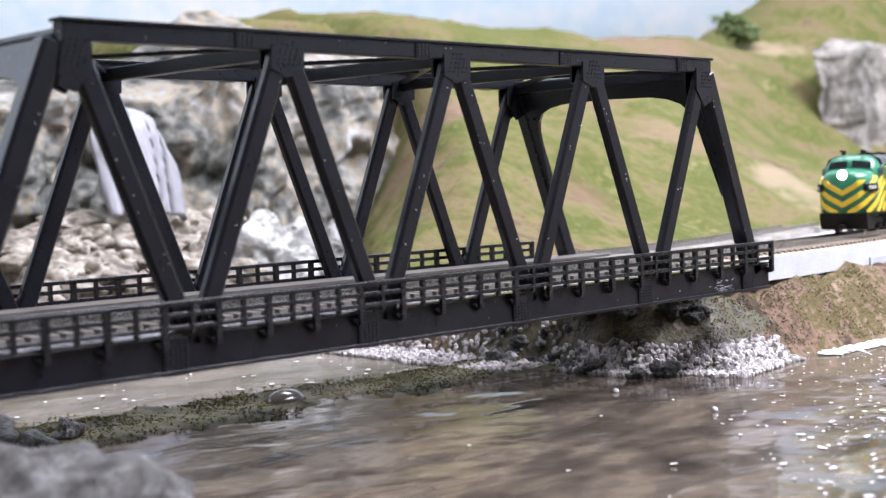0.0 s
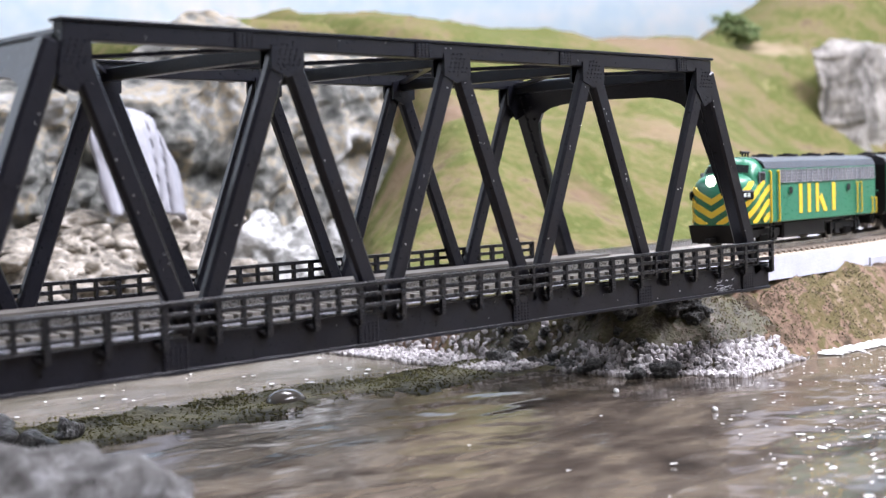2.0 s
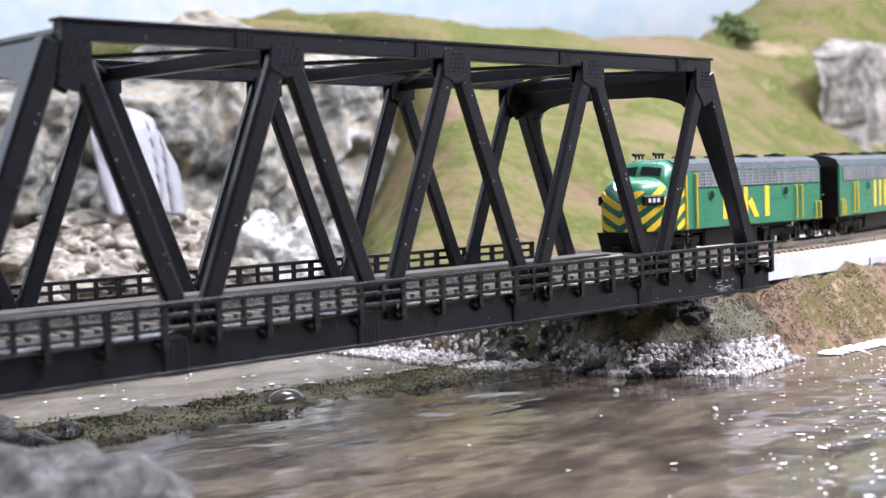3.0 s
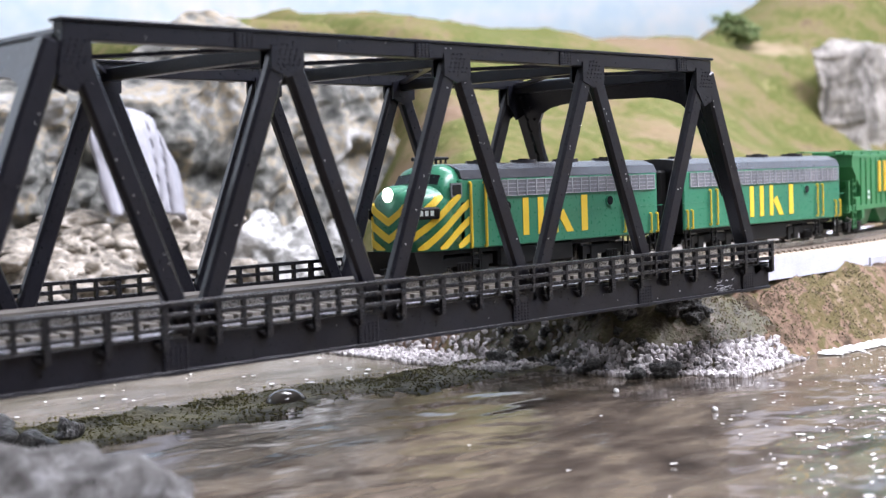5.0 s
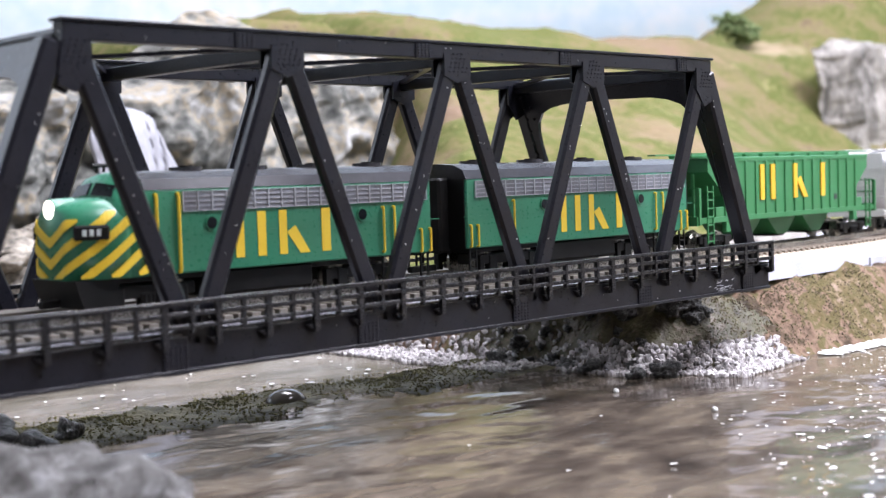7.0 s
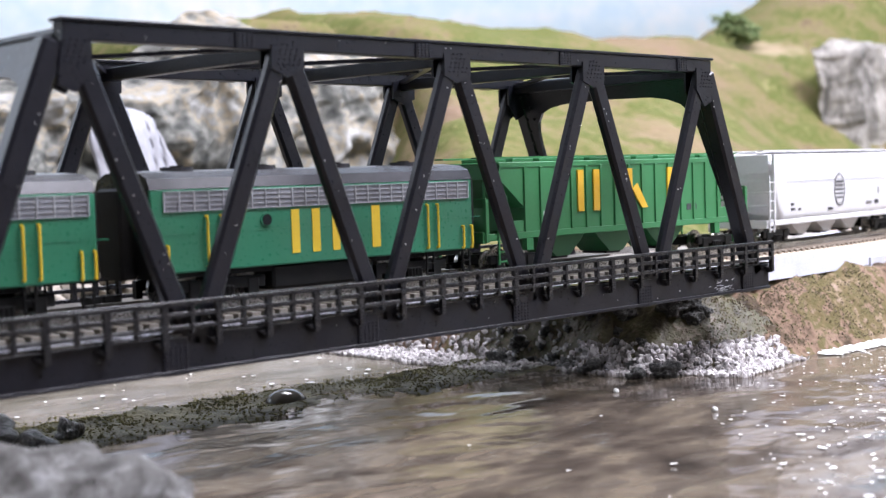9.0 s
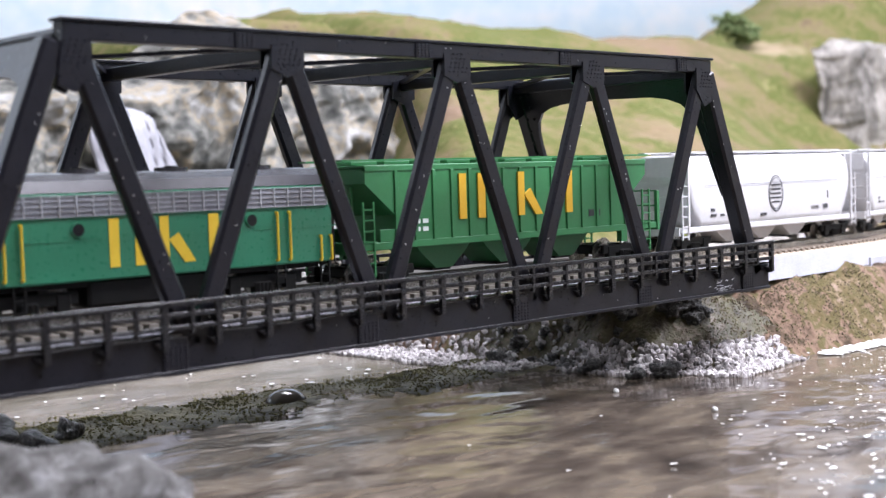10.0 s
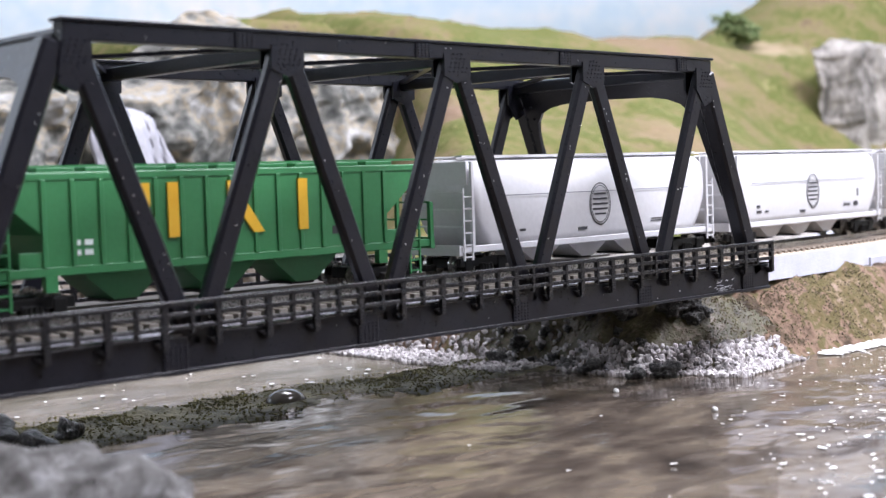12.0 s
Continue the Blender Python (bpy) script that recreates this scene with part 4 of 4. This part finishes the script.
def cab_unit(wheels):
    """The leading unit, with its rounded nose, windscreen and stripes. The nose looks to -x."""
    loco = empty("locomotive", "green streamlined diesel cab locomotive with yellow nose stripes", "locomotive", "locomotives of the train")
    h = 0.0472
    cab = -0.0290
    part("body", boxed(cab, h, -LW, LW, SILL, EAVE, 0.0003), GREEN, loco)
    part("roof", loft(bmesh.new(), [roof_row(cab + 0.001), roof_row(cab + 0.003), roof_row(h - 0.001), roof_row(h)]), ROOF, loco, "dark grey rounded roof")

    def nose_row(x, w, top, n=14, sill=SILL, square=0.5):
        pts = [(x, -w, sill)]
        for i in range(n):
            a = math.pi * i / (n - 1)
            c, s = math.cos(a), math.sin(a)
            pts.append((x, -w * math.copysign(abs(c) ** square, c), sill + (top - sill) * (0.55 + 0.45 * s ** 0.9) if 0 < i < n - 1 else sill + (top - sill) * 0.55))
        pts.append((x, w, sill))
        return pts

    # cab, then the bulldog nose in front
    rows = []
    for u in range(9):
        v = u / 8
        x = -h + 0.0004 + 0.0125 * v
        w = LW * (0.50 + 0.5 * math.sin(v * math.pi / 2) ** 0.62)
        topz = 0.0280 + 0.0021 * math.sin(v * math.pi / 2) ** 0.6
        rows.append(nose_row(x, w, topz))
    rows.append(nose_row(-0.0325, LW, 0.0300))
    nose = part("nose", loft(bmesh.new(), rows), GREEN, loco, "rounded green nose", smooth=True)
    crow = [nose_row(-0.0358, LW * 0.94, 0.0301), nose_row(-0.0342, LW * 0.96, 0.0324), nose_row(-0.0322, LW * 0.985, 0.0341), nose_row(-0.0300, LW, ROOFTOP - 0.0003), nose_row(cab + 0.0015, LW, ROOFTOP)]
    part("cab", loft(bmesh.new(), crow), GREEN, loco, "green cab", smooth=True)
    # windscreens and side windows
    for e in (-1, 1):
        bm = bmesh.new()
        quad = [(-0.0360, e * 0.0009, 0.0306), (-0.0353, e * 0.0073, 0.0301), (-0.0337, e * 0.0070, 0.0323), (-0.0344, e * 0.0009, 0.0329)]
        vs = [bm.verts.new(q) for q in quad] + [bm.verts.new((q[0] + 0.0012, q[1] * 0.97, q[2] - 0.0004)) for q in quad]
        for f in ((0, 1, 2, 3), (4, 5, 6, 7), (0, 1, 5, 4), (1, 2, 6, 5), (2, 3, 7, 6), (3, 0, 4, 7)):
            bm.faces.new([vs[i] for i in f])
        part("windscreen", bm, GLASS, loco, "dark cab windscreen")
        y = e * LW
        win = part("side_window", boxed(-0.0318, -0.0282, min(y * 0.97, y * 1.012), max(y * 0.97, y * 1.012), 0.0270, 0.0303), GRILLE, loco)
        part("pane", boxed(-0.0314, -0.0286, min(y, y * 1.018), max(y, y * 1.018), 0.0274, 0.0299), GLASS, win)
        # stripes that rise from the middle of the nose along the flank
        for j in range(6):
            stripe(loco, e, SILL + 0.0012 + 0.0040 * (1.2 - j))
        # number board
        nb = part("number_board", boxed(-0.0033, 0.0033, -0.0006, 0.0006, -0.0014, 0.0014, 0.0004), DARK, loco, "black number board", m=pose(-0.0388, e * 0.0088, 0.0236, 0, 0, e * 27))
        for k in range(3):
            part("number_bar", boxed(-0.0017 + 0.0013 * k, -0.0009 + 0.0013 * k, e * 0.0006 - 0.0001, e * 0.0006 + 0.0001, -0.0006, 0.0006), PALE, nb)
    lamp = part("headlight", cyl(bmesh.new(), (-0.0405, 0, 0.0282), (-0.0466, 0, 0.0280), 0.0020, 20), GREEN, loco, "round headlight")
    part("lens", cyl(bmesh.new(), (-0.0466, 0, 0.0280), (-0.0470, 0, 0.0280), 0.0017, 20), LAMPW, lamp, "lit white headlight lens")
    part("pilot", prism(bmesh.new(), [(-h + 0.0006, SILL), (-h + 0.0030, WHEEL_Z + 0.0015), (-0.036, WHEEL_Z + 0.0015), (-0.034, SILL)], -0.0082, 0.0082), DARK, loco, "black pilot")
    coupler(loco, -h + 0.006, -1)
    # the nose is stubby: everything before the cab door sits closer to it
    for ob in loco.children_recursive:
        if ob.name.split(".")[0] in ("nose", "cab", "windscreen", "headlight", "lens", "pilot", "stripe"):
            for v in ob.data.vertices:
                v.co.x = v.co.x if v.co.x > -0.028 else -0.028 + 0.77 * (v.co.x + 0.028)
    for y in (-0.0035, 0.0035):
        bm = bmesh.new()
        for k in range(3):
            cyl(bm, (-0.030 + 0.0016 * k, y, ROOFTOP), (-0.030 + 0.0016 * k, y, ROOFTOP + 0.0012), 0.0003, 6)
        cyl(bm, (-0.031, y, ROOFTOP + 0.0013), (-0.026, y, ROOFTOP + 0.0013), 0.0005, 8, 0.0003)
        part("horn", bm, DARK, loco, "black air horn")
    part("end_wall", boxed(h, h + 0.0004, -LW + 0.0006, LW - 0.0006, SILL, EAVE), DARK, loco, "black end wall")
    part("diaphragm", boxed(h, h + 0.0040, -0.0042, 0.0042, SILL - 0.001, EAVE + 0.0005, 0.0006), DARK, loco, "black rubber diaphragm")
    coupler(loco, h + 0.002, 1)
    loco_side(loco, -0.0196, h - 0.0016, (-0.0130, 0.0263), -0.0073)
    for x in (h - 0.0036, h - 0.0008):
        grab(loco, x, 0.0152, 0.0202, YELLOW)
    for x in (h - 0.0150, h - 0.0118):
        grab(loco, x, 0.0158, 0.0256, YELLOW)
    for x in (-0.0258, -0.0208):
        grab(loco, x, 0.0152, 0.0302, YELLOW, r=0.00036)
    underframe(loco, 0.036)
    ladder_steps(loco, (-0.0232, h - 0.0018, h - 0.0134))
    for x in (-0.0262, 0.0292):
        truck(loco, x, 0.0031, 0.0142, DARK, wheels, True)
    return loco


NOSE_X = -0.0468


def nose_half(x, z):
    """Half width of the nose and cab flank at x and z."""
    v = min(1.0, max(0.0, (x - NOSE_X) / 0.0125))
    w = LW * (0.50 + 0.5 * math.sin(v * math.pi / 2) ** 0.62)
    topz = 0.0280 + 0.0021 * math.sin(v * math.pi / 2) ** 0.6 if x < -0.0340 else ROOFTOP
    q = (z - SILL) / (topz - SILL)
    if q <= 0.55:
        return w
    s = min(1.0, (q - 0.55) / 0.45) ** (1 / 0.9)
    return w * max(0.0, 1 - s * s) ** 0.25


def stripe(loco, e, start, rise=0.58, width=0.0018):
    """A painted band on the nose: level marks the middle line, it climbs as it runs back."""
    line, u = [(NOSE_X, 0.0, 0.0)], 0.0
    steps = [(NOSE_X, 0.005 * k / 4) for k in range(1, 5)] + [(NOSE_X + 0.0206 * (k / 22) ** 1.6, None) for k in range(1, 23)]
    px, py = NOSE_X, 0.0
    for x, y in steps:
        y = nose_half(x, SILL) if y is None else y
        u += math.hypot(x - px, y - py)
        line.append((x, y, u))
        px, py = x, y
    bm = bmesh.new()
    last = None
    for x, y, u in line:
        z0, z1 = start + rise * u, start + rise * u + width
        z0, z1 = max(z0, SILL + 0.0003), max(z1, SILL + 0.0003)
        lim = 0.0262 if x < -0.040 else 0.0276
        z0, z1 = min(z0, lim), min(z1, lim)
        if z1 - z0 < 0.0002:
            last = None
            continue
        row = []
        for z, out in ((z0, 0.0003), (z1, 0.0003), (z1, -0.0004), (z0, -0.0004)):
            yy = min(y, nose_half(x, z)) if y < 0.0049 else nose_half(x, z)
            row.append(bm.verts.new((x - (out if y < 0.0085 else 0), e * (yy + (out if y > 0.001 else 0)), z)))
        if last:
            for k in range(4):
                bm.faces.new((last[k], row[k], row[(k + 1) % 4], last[(k + 1) % 4]))
        last = row
    if len(bm.faces):
        part("stripe", bm, YELLOW, loco, "yellow slanting stripe")
    else:
        bm.free()


def rung_ladder(parent, x, y, z0, z1, w, n, material, across="x"):
    bm = bmesh.new()
    for d in (-w / 2, w / 2):
        if across == "x":
            box(bm, x + d - 0.00022, x + d + 0.00022, y - 0.00022, y + 0.00022, z0, z1)
        else:
            box(bm, x - 0.00022, x + 0.00022, y + d - 0.00022, y + d + 0.00022, z0, z1)
    for k in range(n):
        z = z0 + (z1 - z0) * (k + 0.3) / n
        if across == "x":
            box(bm, x - w / 2, x + w / 2, y - 0.00018, y + 0.00018, z - 0.00018, z + 0.00018)
        else:
            box(bm, x - 0.00018, x + 0.00018, y - w / 2, y + w / 2, z - 0.00018, z + 0.00018)
    return part("ladder", bm, material, parent)


def hopper_underside(car, half, sill, w, material, bays, depth):
    """Sloping discharge bays between the trucks."""
    span = 2 * half / bays
    for k in range(bays):
        c = -half + span * (k + 0.5)
        rows = []
        for z, a in ((sill, span * 0.48), (sill - depth * 0.45, span * 0.34), (sill - depth, span * 0.12)):
            rows.append([(c - a, -w, z), (c + a, -w, z), (c + a, w, z), (c - a, w, z)])
        part("bay", loft(bmesh.new(), rows), material, car)
        part("gate", boxed(c - span * 0.14, c + span * 0.14, -w * 0.8, w * 0.8, sill - depth - 0.0006, sill - depth, 0.0001), DARK, car)


def ribbed_hopper(wheels):
    car = empty("hopper_wagon", "green ribbed covered hopper wagon with gold markings", "wagon")
    h, hw = 0.0500, 0.0098
    lo, hi = 0.0178, 0.0342
    # body with slope sheets at both ends
    prof = [(-h, hi), (-h, 0.0308), (-h + 0.0088, 0.0236), (-h + 0.0088, lo), (h - 0.0088, lo), (h - 0.0088, 0.0236), (h, 0.0308), (h, hi)]
    body = part("body", prism(bmesh.new(), prof, -hw + 0.0008, hw - 0.0008), HGREEN, car)
    for e in (-1, 1):
        y = e * (hw - 0.0004)
        part("side_sheet", boxed(-h + 0.0088, h - 0.0088, y - 0.0004, y + 0.0004, lo, hi), HGREEN, body)
        for f in (-1, 1):
            tri = [(f * h, hi), (f * h, 0.0308), (f * (h - 0.0088), 0.0236), (f * (h - 0.0088), hi)]
            part("side_sheet", prism(bmesh.new(), tri, y - 0.0004, y + 0.0004), HGREEN, body)
            part("bolster_plate", boxed(min(f * (h - 0.0040), f * (h - 0.0088)), max(f * (h - 0.0040), f * (h - 0.0088)), y - 0.0004, y + 0.0004, lo, 0.0206, 0.0001), HGREEN, body)
        n = 15
        for k in range(n):
            x = -h + 0.0090 + (2 * h - 0.0180) * k / (n - 1)
            part("rib", boxed(x - 0.0005, x + 0.0005, min(y, y + e * 0.0008), max(y, y + e * 0.0008), lo, hi - 0.0006, 0.0001), HGREEN, body)
        part("sill", boxed(-h - 0.0058, h + 0.0058, y - 0.0006, y + 0.0006, lo - 0.0016, lo, 0.0001), HGREEN, car)
        part("top_rail", boxed(-h, h, y - 0.0006, y + 0.0006, hi - 0.0006, hi + 0.0002), HGREEN, car)
        for a, b in ((-0.0213, -0.0190), (-0.0150, -0.0126), (-0.0010, 0.0012), (0.0168, 0.0192)):
            part("painted_bar", boxed(a, b, min(y, y + e * 0.00086), max(y, y + e * 0.00086), 0.0219, 0.0325), ORANGE, car, "gold painted bar")
        slant = [(0.0012, 0.0270), (0.0034, 0.0284), (0.0078, 0.0219), (0.0052, 0.0219)]
        part("painted_bar", prism(bmesh.new(), slant, min(y, y + e * 0.00088), max(y, y + e * 0.00088)), ORANGE, car, "gold slanting painted bar")
        for k in range(2):
            bars(car, -0.0355 + 0.0025 * k, -0.0338 + 0.0025 * k, 0.0215, 0.0225, y + e * 0.0004, PALE, "stencil_bar", "small white stencil")
            bars(car, -0.0355 + 0.0025 * k, -0.0338 + 0.0025 * k, 0.0197, 0.0207, y + e * 0.0004, PALE, "stencil_bar", "small white stencil")
        bars(car, 0.026, 0.028, 0.0205, 0.0222, y + e * 0.0004, MARK, "stencil_bar", "small dark stencil")
        bars(car, 0.029, 0.0305, 0.0205, 0.0222, y + e * 0.0004, MARK, "stencil_bar", "small dark stencil")
        for f in (-1, 1):
            rung_ladder(car, f * (h - 0.0004), e * (hw + 0.0003), lo - 0.0075, 0.0268, 0.0030, 7, HGREEN)
            part("corner_post", boxed(f * (h + 0.0050) - 0.0005, f * (h + 0.0050) + 0.0005, e * hw - 0.0005, e * hw + 0.0005, lo - 0.002, 0.0262), HGREEN, car)
            part("jacking_pad", boxed(f * (h - 0.010) - 0.0012, f * (h - 0.010) + 0.0012, y - 0.0008, y + 0.0008, lo - 0.0045, lo - 0.0016), HGREEN, car)
    # roof, walkways, hatches
    part("roof", boxed(-h - 0.0004, h + 0.0004, -hw - 0.0002, hw + 0.0002, hi, hi + 0.0007, 0.0002), HGREEN, car)
    for y in (-0.0062, 0.0062):
        part("roof_walk", boxed(-h - 0.0044, h + 0.0044, y - 0.0014, y + 0.0014, hi + 0.0016, hi + 0.0020), HGREEN, car)
    for k in range(10):
        x = -h + 0.005 + (2 * h - 0.01) * k / 9
        part("hatch", boxed(x - 0.0040, x + 0.0040, -0.0040, 0.0040, hi + 0.0007, hi + 0.0017, 0.0002), HGREEN, car)
    for f in (-1, 1):
        x = f * (h + 0.0050)
        part("end_beam", boxed(min(x, x + f * 0.0012), max(x, x + f * 0.0012), -hw, hw, lo - 0.0022, lo + 0.0004), HGREEN, car)
        for y in (-0.0045, 0.0045):
            part("end_post", boxed(f * (h - 0.0004) - 0.0004, f * (h - 0.0004) + 0.0004, y - 0.0004, y + 0.0004, lo, 0.0302), HGREEN, car)
        for z in (0.0222, 0.0262):
            part("end_rail", boxed(x - 0.0002, x + 0.0002, -hw, hw, z - 0.0002, z + 0.0002), HGREEN, car)
        coupler(car, x, f)
        part("end_deck", boxed(min(f * (h - 0.012), x), max(f * (h - 0.012), x), -hw * 0.6, hw * 0.6, lo - 0.0020, lo - 0.0012), HGREEN, car)
    hopper_underside(car, 0.0330, lo, hw - 0.0046, HGREEN, 3, 0.0072)
    for x in (-0.0430, 0.0430):
        truck(car, x, 0.0027, 0.0112, DARK, wheels)
    return car


def round_hopper(wheels):
    car = empty("hopper_wagon", "white curved-side covered hopper wagon with a black roundel", "wagon", "white hopper wagons")
    h = 0.0470

    def row(x, s, t=1.0):
        """Rounded body section; s shrinks it from below at the ends."""
        half = []
        for k in range(13):
            a = math.pi / 2 * k / 12
            half.append((0.0102 * math.cos(a) ** 0.40, 0.0205 + 0.0157 * math.sin(a) ** 0.95))
        half = [(0.0098, 0.0145), (0.0101, 0.0170)] + half
        pts = [(x, -max(w, 0.0004) * t, 0.0352 + (z - 0.0352) * s) for w, z in half]
        return pts + [(x, -p[1], p[2]) for p in pts[::-1]]

    part("body", loft(bmesh.new(), [row(-h, 0.40, 0.94), row(-h + 0.0008, 0.56), row(-h + 0.0030, 0.80), row(-h + 0.0065, 1.0), row(h - 0.0065, 1.0), row(h - 0.0030, 0.80), row(h - 0.0008, 0.56), row(h, 0.40, 0.94)]), WHITE, car, smooth=True)
    for e in (-1, 1):
        y = e * 0.0102
        part("sill", boxed(-h - 0.0040, h + 0.0040, min(y * 0.9, y), max(y * 0.9, y), 0.0138, 0.0154, 0.0002), WHITE, car)
        part("seam", boxed(-h + 0.008, h - 0.008, min(y, y * 1.006), max(y, y * 1.006), 0.0268, 0.0270), GRILLE, car)
        # roundel: a ring with three bars
        ring = bmesh.new()
        for k in range(36):
            a = k * math.tau / 36
            b = (k + 0.86) * math.tau / 36
            for r0, r1 in ((0.0046, 0.0048), (0.0052, 0.0055)):
                vs = [ring.verts.new((r * math.cos(q) * 0.78, yy, 0.0236 + r * math.sin(q))) for yy in (y * 1.004, y * 1.012) for r, q in ((r0, a), (r1, a), (r1, b), (r0, b))]
                for f in ((0, 1, 2, 3), (7, 6, 5, 4), (0, 4, 5, 1), (1, 5, 6, 2), (2, 6, 7, 3), (3, 7, 4, 0)):
                    ring.faces.new([vs[i] for i in f])
        emblem = part("roundel", ring, MARK, car, "black painted roundel")
        for z, w in ((0.0262, 0.0024), (0.0249, 0.0029), (0.0236, 0.0030), (0.0223, 0.0029), (0.0210, 0.0022)):
            part("roundel_bar", boxed(-w, w, min(y * 1.002, y * 1.010), max(y * 1.002, y * 1.010), z - 0.00026, z + 0.00026), MARK, emblem)
        for x0, x1, z0, z1 in ((-0.036, -0.034, 0.0195, 0.0203), (-0.036, -0.0332, 0.0180, 0.0187), (-0.0310, -0.0290, 0.0180, 0.0186), (0.0215, 0.0265, 0.0182, 0.0184), (0.0215, 0.0265, 0.0188, 0.0190), (0.029, 0.032, 0.0180, 0.0194), (0.0318, 0.0324, 0.0212, 0.0236), (-0.0090, -0.0055, 0.0172, 0.0180)):
            bars(car, x0, x1, z0, z1, y * 1.0005, MARK, "stencil_bar", "small black stencil")
        for f in (-1, 1):
            rung_ladder(car, f * (h + 0.0020), y, 0.0120, 0.0290, 0.0028, 6, WHITE)
            part("corner_post", boxed(f * (h + 0.0004) - 0.0004, f * (h + 0.0004) + 0.0004, y - 0.0004, y + 0.0004, 0.0140, 0.0352), WHITE, car)
    for y in (-0.0056, 0.0056):
        part("roof_walk", boxed(-h, h, y - 0.0012, y + 0.0012, 0.0363, 0.0367), WHITE, car)
    for k in range(8):
        x = -h + 0.006 + (2 * h - 0.012) * k / 7
        part("hatch", boxed(x - 0.0045, x + 0.0045, -0.0035, 0.0035, 0.0360, 0.0366, 0.0002), WHITE, car)
    for f in (-1, 1):
        x = f * (h + 0.0034)
        part("end_beam", boxed(min(x, x + f * 0.0012), max(x, x + f * 0.0012), -0.0098, 0.0098, 0.0132, 0.0156), WHITE, car)
        part("end_panel", boxed(f * (h + 0.0002) - 0.0003, f * (h + 0.0002) + 0.0003, -0.0085, 0.0085, 0.0298, 0.0352), WHITE, car)
        for z in (0.0200, 0.0240, 0.0280):
            part("end_rail", boxed(x - 0.0002, x + 0.0002, -0.0098, 0.0098, z - 0.0002, z + 0.0002), WHITE, car)
        coupler(car, x, f)
        part("end_deck", boxed(min(f * 0.034, x), max(f * 0.034, x), -0.006, 0.006, 0.0135, 0.0143), WHITE, car)
    hopper_underside(car, 0.0280, 0.0146, 0.0056, WHITE, 3, 0.0045)
    for x in (-0.0410, 0.0410):
        truck(car, x, 0.0027, 0.0112, DARK, wheels)
    return car


TRAIN = []
for build, offset, bogie in ((cab_unit, -0.1463, 0.0277), (booster, -0.0434, 0.0262), (ribbed_hopper, 0.0598, 0.0430)):
    turning = []
    TRAIN.append((build(turning), offset, bogie, turning))
for k in range(4):
    turning = []
    TRAIN.append((round_hopper(turning), 0.1756 + 0.1092 * k, 0.0410, turning))


def car_pose(s, bogie):
    """A car stands on its two trucks, each on the track's line."""
    a, _ = track_point(s - bogie)
    b, _ = track_point(s + bogie)
    mid, along = (a + b) / 2, b - a
    mid.z = LIFT
    return Matrix.Translation(mid) @ Matrix.Rotation(math.atan2(along.y, along.x), 4, "Z")


def motions():
    for car, offset, bogie, turning in TRAIN:
        rows = []
        for k in range(25):
            t = k * 0.5
            rows.append((t, car_pose(REAR_AT_6 - SPEED * (t - 6.0) + offset, bogie)))
        walk(car, rows)
        for wheel, ax, z, r in turning:
            walk(wheel, [(k * 0.1, Matrix.Translation((ax, 0, z)) @ Matrix.Rotation(-SPEED * k * 0.1 / r, 4, "Y")) for k in range(121)])


motions()
